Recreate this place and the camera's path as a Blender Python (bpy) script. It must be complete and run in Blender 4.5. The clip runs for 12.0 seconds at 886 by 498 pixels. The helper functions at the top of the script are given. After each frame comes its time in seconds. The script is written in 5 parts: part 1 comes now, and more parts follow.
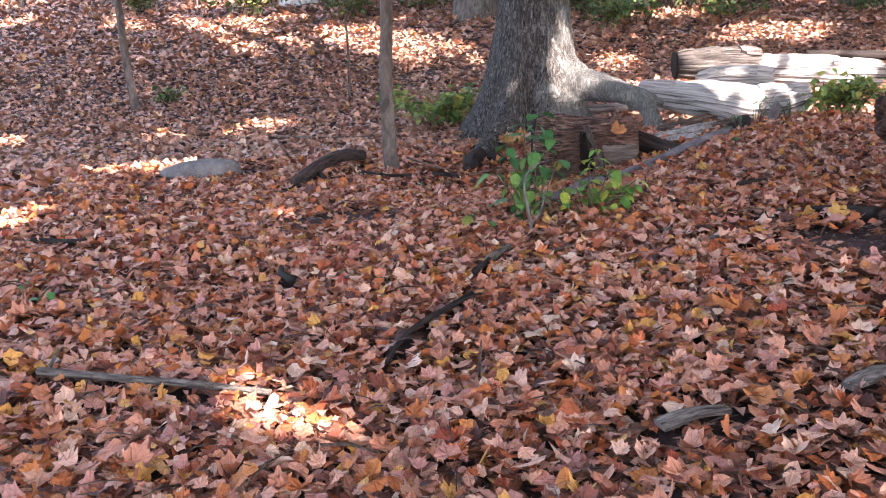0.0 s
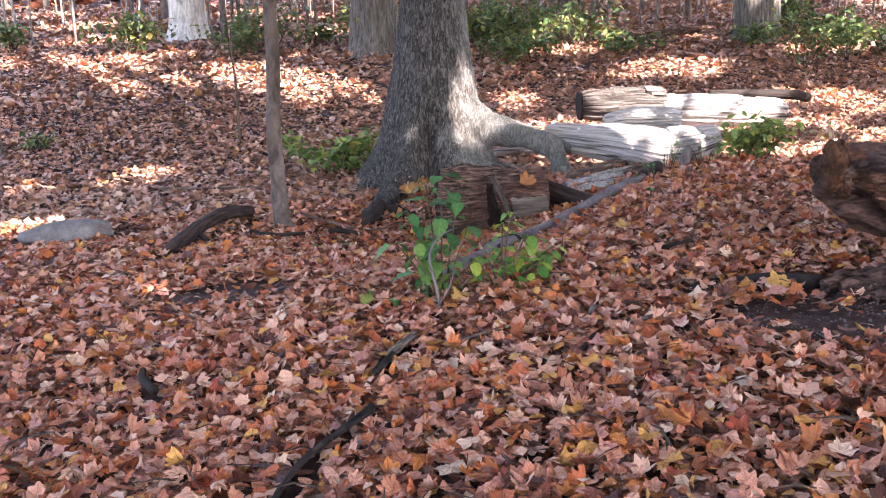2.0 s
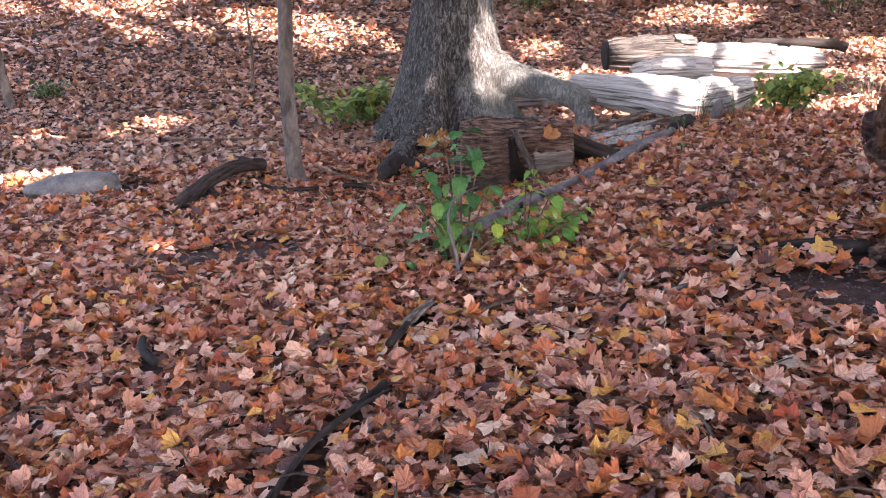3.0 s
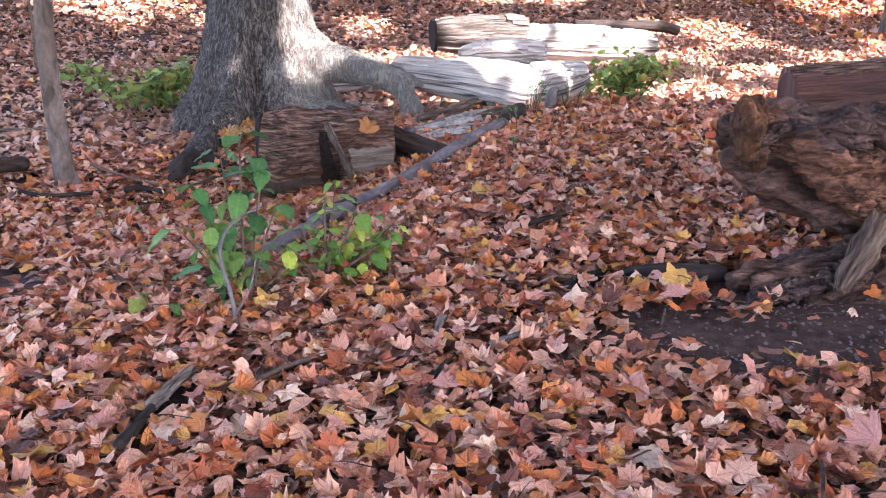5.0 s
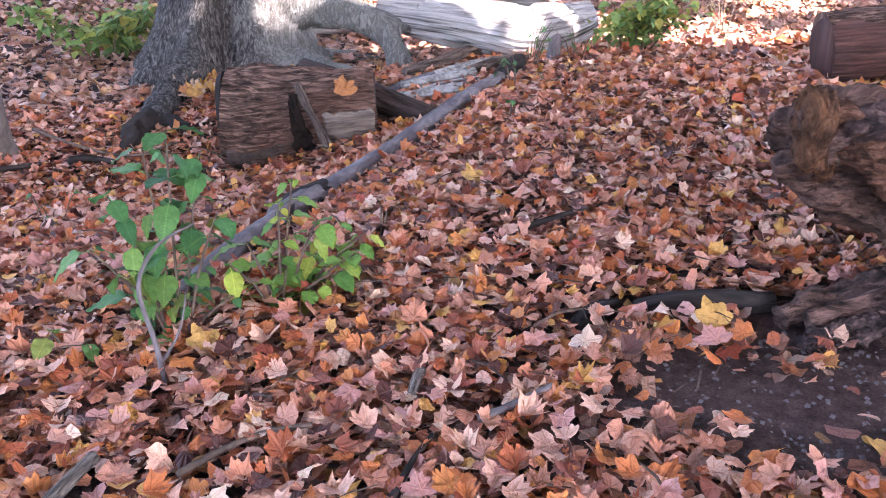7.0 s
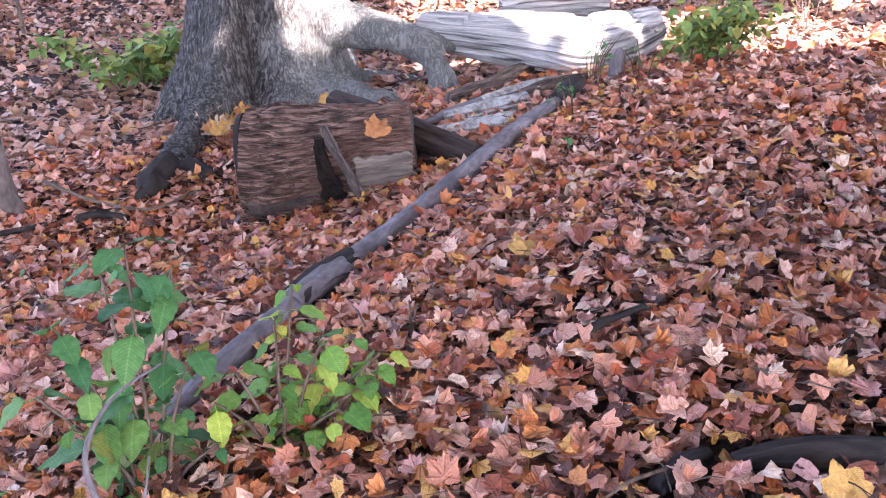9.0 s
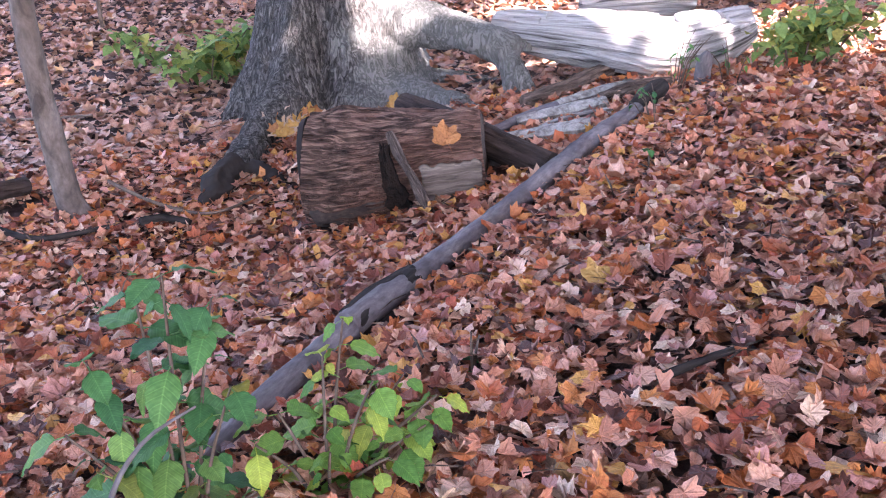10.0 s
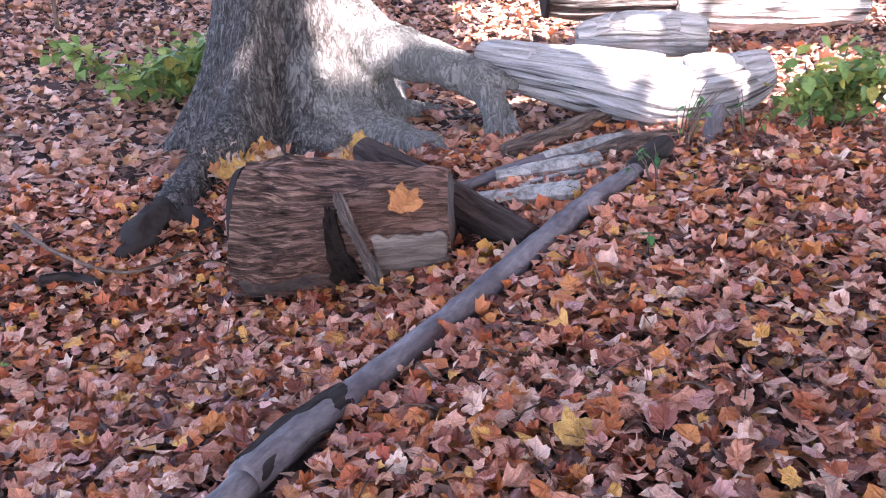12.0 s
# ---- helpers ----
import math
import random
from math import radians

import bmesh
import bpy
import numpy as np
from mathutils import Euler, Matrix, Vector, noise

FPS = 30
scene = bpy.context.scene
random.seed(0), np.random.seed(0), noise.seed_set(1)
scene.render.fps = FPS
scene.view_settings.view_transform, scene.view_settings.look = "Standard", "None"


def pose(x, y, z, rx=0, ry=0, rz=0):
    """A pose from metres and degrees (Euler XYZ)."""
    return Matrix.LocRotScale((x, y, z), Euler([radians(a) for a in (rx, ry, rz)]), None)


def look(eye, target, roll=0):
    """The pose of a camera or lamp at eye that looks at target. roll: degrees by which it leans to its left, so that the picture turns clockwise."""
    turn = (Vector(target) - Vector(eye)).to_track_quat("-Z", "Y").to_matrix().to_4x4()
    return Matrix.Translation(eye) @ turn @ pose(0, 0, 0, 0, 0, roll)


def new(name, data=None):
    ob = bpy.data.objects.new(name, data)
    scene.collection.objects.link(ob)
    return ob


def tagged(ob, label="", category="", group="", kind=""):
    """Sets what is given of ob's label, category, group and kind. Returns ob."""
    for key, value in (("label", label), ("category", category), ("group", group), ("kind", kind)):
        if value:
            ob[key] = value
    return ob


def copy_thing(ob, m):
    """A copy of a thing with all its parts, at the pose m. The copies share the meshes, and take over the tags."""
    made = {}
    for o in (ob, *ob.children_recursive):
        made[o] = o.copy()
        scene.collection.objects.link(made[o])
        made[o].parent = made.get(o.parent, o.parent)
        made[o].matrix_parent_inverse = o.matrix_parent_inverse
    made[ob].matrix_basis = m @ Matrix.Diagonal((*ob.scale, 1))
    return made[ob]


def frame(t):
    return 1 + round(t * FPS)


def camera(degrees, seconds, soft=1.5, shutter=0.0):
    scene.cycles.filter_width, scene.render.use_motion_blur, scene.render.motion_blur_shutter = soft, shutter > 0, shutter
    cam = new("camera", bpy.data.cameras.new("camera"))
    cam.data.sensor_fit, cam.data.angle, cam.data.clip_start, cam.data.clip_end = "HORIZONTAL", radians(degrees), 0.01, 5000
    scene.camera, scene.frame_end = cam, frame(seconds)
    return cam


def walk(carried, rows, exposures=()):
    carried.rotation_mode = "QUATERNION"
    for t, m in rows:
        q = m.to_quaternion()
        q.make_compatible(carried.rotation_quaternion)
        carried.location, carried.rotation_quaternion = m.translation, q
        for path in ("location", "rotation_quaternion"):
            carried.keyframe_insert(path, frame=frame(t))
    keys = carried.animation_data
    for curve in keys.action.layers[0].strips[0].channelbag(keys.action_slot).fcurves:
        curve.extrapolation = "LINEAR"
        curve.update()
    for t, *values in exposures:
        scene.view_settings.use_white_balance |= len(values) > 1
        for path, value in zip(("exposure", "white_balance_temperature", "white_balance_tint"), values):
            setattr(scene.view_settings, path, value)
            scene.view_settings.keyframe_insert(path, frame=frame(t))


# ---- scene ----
cam = camera(53.0, 12.0, soft=1.1)
PATH = [
    (0, (-0.287, -1.417, 1.206), (-0.271, 0.522, 0.718), -0.6),
    (0.5, (-0.314, -1.141, 1.236), (-0.194, 0.799, 0.765), -0.0),
    (1, (-0.313, -1.034, 1.266), (-0.113, 0.898, 0.791), -0.2),
    (1.5, (-0.272, -0.869, 1.273), (-0.012, 1.060, 0.811), -0.6),
    (2, (-0.230, -0.722, 1.307), (0.003, 1.218, 0.882), -0.8),
    (2.5, (-0.221, -0.578, 1.303), (-0.027, 1.354, 0.826), -0.8),
    (2.7, (-0.217, -0.530, 1.297), (-0.029, 1.396, 0.791), -0.7),
    (4.3, (-0.046, 0.096, 1.327), (0.269, 1.982, 0.742), -1.4),
    (4.5, (-0.011, 0.180, 1.313), (0.397, 2.046, 0.719), -0.5),
    (5, (0.148, 0.396, 1.288), (0.676, 2.234, 0.703), 0.8),
    (5.5, (0.264, 0.569, 1.354), (0.912, 2.372, 0.782), 3.2),
    (6, (0.340, 0.703, 1.373), (0.956, 2.494, 0.730), 3.2),
    (6.5, (0.353, 0.852, 1.350), (0.917, 2.631, 0.630), 2.8),
    (7, (0.414, 1.106, 1.388), (0.930, 2.888, 0.642), 0.6),
    (7.2, (0.435, 1.171, 1.414), (0.943, 2.959, 0.675), -0.2),
    (8.8, (0.670, 1.759, 1.445), (1.060, 3.559, 0.666), -2.8),
    (9, (0.691, 1.791, 1.490), (1.063, 3.599, 0.720), -2.6),
    (9.5, (0.734, 1.910, 1.514), (1.000, 3.736, 0.743), -3.1),
    (10, (0.764, 2.033, 1.499), (0.973, 3.863, 0.720), -3.1),
    (10.5, (0.801, 2.289, 1.483), (0.981, 4.122, 0.703), -2.6),
    (11, (0.843, 2.466, 1.523), (1.027, 4.300, 0.748), -2.0),
    (11.5, (0.920, 2.649, 1.513), (1.141, 4.470, 0.716), -1.0),
    (12, (1.014, 2.815, 1.538), (1.242, 4.643, 0.760), -0.3),
]
walk(cam, [(t, look(eye, target, roll)) for t, eye, target, roll in PATH],
     [(0.0, 3.43, 6800, 21), (1.0, 3.53, 6800, 21), (2.0, 3.53, 6800, 21), (2.5, 3.38, 7000, 24), (4.5, 3.88, 6700, 25), (5.5, 3.80, 6750, 26), (6.3, 3.84, 7050, 28), (7.0, 4.10, 6450, 26), (9.0, 4.20, 6350, 28), (9.5, 4.12, 6350, 28), (12.0, 4.07, 6350, 29)])

# ---- light: low autumn sun from behind the walker, through the canopy ----
SUN_EL, SUN_X, SUN_Y = radians(38), 0.5, -0.866
COT = 1 / math.tan(SUN_EL)
world = bpy.data.worlds.new("World")
scene.world = world
world.use_nodes = True
wn = world.node_tree
sky = wn.nodes.new("ShaderNodeTexSky")
sky.sky_type, sky.sun_disc = "NISHITA", False
sky.sun_elevation, sky.sun_rotation = SUN_EL, math.atan2(SUN_X, SUN_Y)
wn.links.new(sky.outputs[0], wn.nodes["Background"].inputs[0])
wn.nodes["Background"].inputs[1].default_value = 0.15
sun_data = bpy.data.lights.new("sun", "SUN")
sun_data.energy, sun_data.angle, sun_data.color = 3.6, radians(0.55), (1.0, 0.965, 0.93)
sun = new("sun", sun_data)
sun.matrix_world = look((SUN_X * 30, SUN_Y * 30, 30 * math.tan(SUN_EL)), (0, 0, 0))


# ---- materials ----
class Nodes:
    def __init__(self, name, rough=0.8):
        self.m = bpy.data.materials.new(name)
        self.m.use_nodes = True
        self.t = self.m.node_tree
        self.b = self.t.nodes["Principled BSDF"]
        self.b.inputs["Roughness"].default_value = rough
        self.b.inputs["Specular IOR Level"].default_value = 0.12

    def add(self, kind):
        return self.t.nodes.new(kind)

    def link(self, a, b):
        self.t.links.new(a, b)

    def coords(self, which, scale, turn=0.0):
        tc = self.add("ShaderNodeTexCoord")
        mp = self.add("ShaderNodeMapping")
        mp.inputs["Rotation"].default_value = (0, turn, 0)
        mp.inputs["Scale"].default_value = scale
        self.link(tc.outputs[which], mp.inputs["Vector"])
        return mp.outputs[0]

    def noise(self, vec, scale, detail=5.0, rough=0.6, distort=0.0):
        n = self.add("ShaderNodeTexNoise")
        n.inputs["Scale"].default_value, n.inputs["Detail"].default_value = scale, detail
        n.inputs["Roughness"].default_value, n.inputs["Distortion"].default_value = rough, distort
        self.link(vec, n.inputs["Vector"])
        return n.outputs["Fac"]

    def ramp(self, fac, stops, constant=False):
        r = self.add("ShaderNodeValToRGB")
        if constant:
            r.color_ramp.interpolation = "CONSTANT"
        els = r.color_ramp.elements
        while len(els) < len(stops):
            els.new(0.5)
        for e, (p, c) in zip(els, stops):
            e.position, e.color = p, (*c, 1)
        self.link(fac, r.inputs[0])
        return r.outputs[0]

    def mix(self, a, b, fac, blend="MIX"):
        n = self.add("ShaderNodeMix")
        n.data_type = "RGBA"
        n.blend_type = blend
        for sock, v in ((n.inputs["Factor"], fac), (n.inputs[6], a), (n.inputs[7], b)):
            if isinstance(v, bpy.types.NodeSocket):
                self.link(v, sock)
            elif isinstance(v, tuple):
                sock.default_value = (*v, 1)
            else:
                sock.default_value = v
        return n.outputs[2]

    def bump(self, height, dist, strength=1.0, below=None):
        n = self.add("ShaderNodeBump")
        n.inputs["Strength"].default_value, n.inputs["Distance"].default_value = strength, dist
        self.link(height, n.inputs["Height"])
        if below:
            self.link(below, n.inputs["Normal"])
        return n.outputs[0]

    def done(self, color, normal=None):
        self.link(color, self.b.inputs["Base Color"])
        if normal:
            self.link(normal, self.b.inputs["Normal"])
        return self.m


def leaf_material(name, source, sun_wash=0.0, rot=0.0):
    """Fallen maple leaves: one dry colour each, with veins, blotches and darker specks."""
    n = Nodes(name, 0.55)
    n.b.inputs["Specular IOR Level"].default_value = 0.22
    if source == "object":
        rnd = n.add("ShaderNodeObjectInfo").outputs["Random"]
    else:
        rnd = n.add("ShaderNodeNewGeometry").outputs["Random Per Island"]
    base = n.ramp(rnd, [
        (0.0, (0.486, 0.196, 0.116)), (0.10, (0.577, 0.318, 0.226)), (0.19, (0.396, 0.105, 0.042)), (0.27, (0.517, 0.234, 0.153)),
        (0.38, (0.618, 0.366, 0.261)), (0.46, (0.456, 0.139, 0.046)), (0.54, (0.223, 0.067, 0.042)), (0.61, (0.547, 0.265, 0.178)),
        (0.70, (0.507, 0.184, 0.056)), (0.77, (0.476, 0.224, 0.182)), (0.845, (0.086, 0.032, 0.025)), (0.910, (0.588, 0.298, 0.081)),
        (0.952, (0.345, 0.071, 0.036)), (0.962, (0.669, 0.460, 0.336))], constant=True)
    # fades the leaf colour to cream, standing in for strong sun
    if sun_wash:
        base = n.mix(base, (0.41, 0.280, 0.210), sun_wash)
    # rot mixes in dark brown, painting the shade between leaves
    if rot:
        base = n.mix(base, (0.060, 0.026, 0.018), rot)
    v = n.coords("Object", (1, 1, 1))
    size = 1.0 if source == "island" else 0.07
    blotch = n.noise(v, 26 * size, 4, 0.65)
    fine = n.noise(v, 160 * size, 3, 0.6)
    # five main veins that run out from the stalk into the lobes
    tc = n.add("ShaderNodeTexCoord")
    sep = n.add("ShaderNodeSeparateXYZ")
    n.link(tc.outputs["UV"], sep.inputs[0])

    def calc(op, a, b=0.0):
        m = n.add("ShaderNodeMath")
        m.operation = op
        for sock, val in ((m.inputs[0], a), (m.inputs[1], b)):
            if isinstance(val, bpy.types.NodeSocket):
                n.link(val, sock)
            else:
                sock.default_value = val
        return m.outputs[0]

    ax = calc("ABSOLUTE", sep.outputs[0])
    line = ax
    for deg in (50, 103):
        d = calc("ABSOLUTE", calc("SUBTRACT", calc("MULTIPLY", ax, math.cos(radians(deg))), calc("MULTIPLY", sep.outputs[1], math.sin(radians(deg)))))
        line = calc("MINIMUM", line, d)
    c = n.mix(base, (0.15, 0.062, 0.035), n.ramp(blotch, [(0.52, (0, 0, 0)), (0.78, (0.5, 0.5, 0.5))]))
    c = n.mix(c, n.ramp(fine, [(0.3, (0.78, 0.75, 0.73)), (0.7, (1.12, 1.10, 1.08))]), 1.0, "MULTIPLY")
    c = n.mix(c, n.ramp(line, [(0.0, (1.22, 1.20, 1.16)), (0.035, (0.84, 0.82, 0.80)), (0.12, (1.0, 1.0, 1.0))]), 1.0, "MULTIPLY")
    vein = n.ramp(line, [(0.0, (1, 1, 1)), (0.10, (0, 0, 0))])
    return n.done(c, n.bump(vein, 0.003, 0.6, n.bump(blotch, 0.010, 0.8)))


def bark_material(name, dark, light, which="UV", stretch=(26, 3.2, 1), depth=0.02, tint=None, rough=0.9, ridge=(0.36, 0.62), turn=0.0, patch=(2.3, 0.42, 0.70), plates=0.0, wavy=0.7, side=0.0, worm=0.0):
    """Furrowed bark or weathered wood, with the grain along the stem."""
    n = Nodes(name, rough)
    v = n.coords(which, stretch, turn)
    ridges = n.noise(v, 1.0, 6, 0.62, wavy)
    fine = n.noise(v, 4.5, 5, 0.7)
    place = n.coords("Object", (1, 1, 1))
    stain_sun = n.noise(place, patch[0], 4, 0.6)
    # side paints sunlight in: the patches get paler towards +x
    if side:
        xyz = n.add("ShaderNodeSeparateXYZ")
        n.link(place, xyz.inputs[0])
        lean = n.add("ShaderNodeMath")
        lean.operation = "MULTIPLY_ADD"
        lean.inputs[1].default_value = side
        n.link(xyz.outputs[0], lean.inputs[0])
        n.link(stain_sun, lean.inputs[2])
        stain_sun = lean.outputs[0]
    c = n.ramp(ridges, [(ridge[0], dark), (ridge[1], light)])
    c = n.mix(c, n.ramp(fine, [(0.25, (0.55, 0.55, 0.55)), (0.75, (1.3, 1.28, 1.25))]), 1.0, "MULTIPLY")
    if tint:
        c = n.mix(c, tint, n.ramp(stain_sun, [(patch[1], (0, 0, 0)), (patch[2], (0.75, 0.75, 0.75))]))
    nb = n.bump(ridges, depth, 1.0)
    if worm:
        winding = n.noise(v, 0.62, 3, 0.5, 1.4)
        groove = n.ramp(winding, [(0.40, (1, 1, 1)), (0.47, (1 - worm,) * 3), (0.53, (1 - worm,) * 3), (0.60, (1, 1, 1))])
        if tint:
            smooth = n.ramp(stain_sun, [(patch[1], (0, 0, 0)), (patch[2], (0.35, 0.35, 0.35))])
            groove = n.mix(groove, (1.0, 1.0, 1.0), smooth)
        c = n.mix(c, groove, 1.0, "MULTIPLY")
        nb = n.bump(groove, depth * 0.7, 1.0, nb)
    if plates:
        wob = n.add("ShaderNodeVectorMath")
        wob.operation = "MULTIPLY_ADD"
        jit = n.add("ShaderNodeTexNoise")
        jit.inputs["Scale"].default_value = 1.7
        n.link(v, jit.inputs["Vector"])
        n.link(jit.outputs["Color"], wob.inputs[0])
        wob.inputs[1].default_value = (0.9, 0.9, 0.9)
        n.link(v, wob.inputs[2])
        cell = n.add("ShaderNodeTexVoronoi")
        cell.feature = "DISTANCE_TO_EDGE"
        cell.inputs["Scale"].default_value = 0.8
        n.link(wob.outputs[0], cell.inputs["Vector"])
        crack = n.ramp(cell.outputs["Distance"], [(0.0, (1 - plates,) * 3), (0.20, (1.0, 1.0, 1.0))])
        c = n.mix(c, crack, 1.0, "MULTIPLY")
        nb = n.bump(crack, depth * 0.6, 1.0, nb)
    return n.done(c, n.bump(fine, depth * 0.25, 0.8, nb))


def green_material(name, dark, light, source="island"):
    n = Nodes(name, 0.5)
    if source == "object":
        rnd = n.add("ShaderNodeObjectInfo").outputs["Random"]
    else:
        rnd = n.add("ShaderNodeNewGeometry").outputs["Random Per Island"]
    v = n.coords("Object", (1, 1, 1))
    c = n.ramp(rnd, [(0.0, dark), (0.6, light), (0.9, (light[0] * 1.8, light[1] * 1.25, light[2])), (1.0, (0.24, 0.20, 0.05))])
    spots = n.noise(v, 70 if source == "island" else 6, 3, 0.6)
    if source == "object":
        # a pale midrib and side veins that slant forward from it
        tc = n.add("ShaderNodeTexCoord")
        sep = n.add("ShaderNodeSeparateXYZ")
        n.link(tc.outputs["UV"], sep.inputs[0])
        ax = n.add("ShaderNodeMath")
        ax.operation = "ABSOLUTE"
        n.link(sep.outputs[0], ax.inputs[0])
        slant = n.add("ShaderNodeMath")
        slant.operation = "MULTIPLY_ADD"
        slant.inputs[1].default_value = -0.8
        n.link(ax.outputs[0], slant.inputs[0])
        n.link(sep.outputs[1], slant.inputs[2])
        saw = n.add("ShaderNodeMath")
        saw.operation = "PINGPONG"
        saw.inputs[1].default_value = 0.07
        n.link(slant.outputs[0], saw.inputs[0])
        c = n.mix(c, n.ramp(saw.outputs[0], [(0.0, (1.25, 1.22, 1.2)), (0.018, (0.86, 0.88, 0.86)), (0.07, (1.04, 1.04, 1.04))]), 1.0, "MULTIPLY")
        c = n.mix(c, n.ramp(ax.outputs[0], [(0.0, (1.45, 1.35, 1.3)), (0.02, (1.0, 1.0, 1.0))]), 1.0, "MULTIPLY")
    c = n.mix(c, n.ramp(spots, [(0.3, (0.7, 0.72, 0.7)), (0.7, (1.15, 1.1, 1.05))]), 1.0, "MULTIPLY")
    b = n.b
    n.done(c, n.bump(spots, 0.004, 0.5))
    glow = n.add("ShaderNodeBsdfTranslucent")
    n.link(c, glow.inputs["Color"])
    mx = n.add("ShaderNodeMixShader")
    mx.inputs[0].default_value = 0.3
    n.link(b.outputs[0], mx.inputs[1])
    n.link(glow.outputs[0], mx.inputs[2])
    n.link(mx.outputs[0], n.t.nodes["Material Output"].inputs[0])
    return n.m


def soil_material():
    n = Nodes("forest_soil", 0.95)
    v = n.coords("Object", (1, 1, 1))
    big, mid, fine = n.noise(v, 1.3, 4), n.noise(v, 18, 5, 0.65), n.noise(v, 120, 4, 0.7)
    c = n.ramp(mid, [(0.3, (0.034, 0.019, 0.016)), (0.55, (0.078, 0.047, 0.041)), (0.75, (0.120, 0.076, 0.066))])
    c = n.mix(c, (0.082, 0.048, 0.040), n.ramp(big, [(0.45, (0, 0, 0)), (0.7, (0.6, 0.6, 0.6))]))
    c = n.mix(c, n.ramp(fine, [(0.3, (0.6, 0.6, 0.6)), (0.7, (1.25, 1.25, 1.25))]), 1.0, "MULTIPLY")
    return n.done(c, n.bump(fine, 0.008, 0.8, n.bump(mid, 0.02, 0.6)))


def stone_material():
    n = Nodes("grey_stone", 0.9)
    v = n.coords("Object", (1, 1, 1))
    a, f = n.noise(v, 7, 6, 0.65), n.noise(v, 60, 4, 0.7)
    c = n.ramp(a, [(0.3, (0.095, 0.080, 0.072)), (0.6, (0.205, 0.178, 0.162)), (0.8, (0.30, 0.265, 0.24))])
    c = n.mix(c, n.ramp(f, [(0.3, (0.7, 0.7, 0.7)), (0.7, (1.15, 1.15, 1.15))]), 1.0, "MULTIPLY")
    return n.done(c, n.bump(a, 0.03, 0.7))


LITTER = leaf_material("fallen_leaves", "island")
# lit copy of LITTER: sun on the far leaves is in the colour
LITTER_SUNLIT = leaf_material("sunlit_leaves", "island", 0.42)
# dark copy of LITTER for the under layer: shade in the gaps painted in
LITTER_GAP_SHADE = leaf_material("gap_shade_leaves", "island", 0.0, 0.64)
LITTER_ONE = leaf_material("fallen_leaf", "object")
SOIL = soil_material()
STONE = stone_material()
# pale patches, with the sun on the right side painted into the bark
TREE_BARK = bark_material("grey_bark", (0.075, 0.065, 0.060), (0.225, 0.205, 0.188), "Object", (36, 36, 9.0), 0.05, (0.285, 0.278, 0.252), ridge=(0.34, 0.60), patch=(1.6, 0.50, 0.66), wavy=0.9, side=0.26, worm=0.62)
ROUGH_BARK = bark_material("rough_bark", (0.051, 0.044, 0.038), (0.170, 0.153, 0.136), "Object", (22, 22, 3.0), 0.03)
PALE_BARK = bark_material("pale_bark", (0.30, 0.28, 0.25), (0.60, 0.57, 0.53), "Object", (14, 14, 3.0), 0.02)
PALE_STEM = bark_material("pale_stem", (0.13, 0.11, 0.095), (0.36, 0.33, 0.29), "Object", (20, 20, 5), 0.004)
STUB_BARK = bark_material("stub_bark", (0.018, 0.012, 0.011), (0.095, 0.066, 0.056), "UV", (34, 4, 1), 0.02, (0.055, 0.038, 0.032), plates=0.3)
SAPLING_BARK = bark_material("sapling_bark", (0.064, 0.049, 0.042), (0.174, 0.140, 0.122), "UV", (14, 5, 1), 0.006, (0.113, 0.083, 0.068))
LOG_BARK = bark_material("log_bark", (0.050, 0.026, 0.020), (0.350, 0.215, 0.165), "UV", (46, 6.0, 1), 0.05, (0.190, 0.090, 0.062), ridge=(0.34, 0.60), wavy=0.8, worm=0.66)
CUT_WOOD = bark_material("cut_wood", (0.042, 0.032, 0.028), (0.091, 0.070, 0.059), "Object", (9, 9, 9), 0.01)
BARE_WOOD = bark_material("bare_wood", (0.090, 0.069, 0.057), (0.204, 0.162, 0.132), "UV", (30, 2.0, 1), 0.012)
SILVER_WOOD = bark_material("silver_wood", (0.055, 0.045, 0.040), (0.56, 0.52, 0.49), "UV", (20, 0.8, 1), 0.08, None, ridge=(0.34, 0.50))
BRANCH_WOOD = bark_material("branch_wood", (0.090, 0.076, 0.078), (0.190, 0.165, 0.166), "UV", (14, 4, 1), 0.006, (0.070, 0.056, 0.058), ridge=(0.30, 0.66), patch=(6.0, 0.54, 0.68))
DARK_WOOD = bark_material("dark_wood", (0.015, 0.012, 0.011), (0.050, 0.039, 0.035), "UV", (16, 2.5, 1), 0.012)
ROT_WOOD = bark_material("rotten_wood", (0.020, 0.012, 0.011), (0.215, 0.125, 0.100), "Object", (4.0, 13, 15), 0.05, (0.065, 0.038, 0.034), ridge=(0.34, 0.66), turn=-0.45, plates=0.25, wavy=1.5)
ROT_RED = bark_material("reddish_rot", (0.030, 0.016, 0.013), (0.320, 0.160, 0.105), "Object", (5.0, 22, 26), 0.04, (0.080, 0.042, 0.032), ridge=(0.36, 0.62), turn=-0.5, plates=0.3, wavy=1.2)
OCHRE_ROT = bark_material("ochre_rot", (0.030, 0.014, 0.010), (0.210, 0.100, 0.052), "Object", (18, 18, 12), 0.04, (0.085, 0.042, 0.028), plates=0.3, wavy=1.2)
LEDGE_ROT = bark_material("ledge_rot", (0.022, 0.014, 0.014), (0.195, 0.125, 0.112), "Object", (8, 20, 22), 0.04, (0.060, 0.040, 0.040), turn=-0.1, plates=0.3, wavy=1.4)
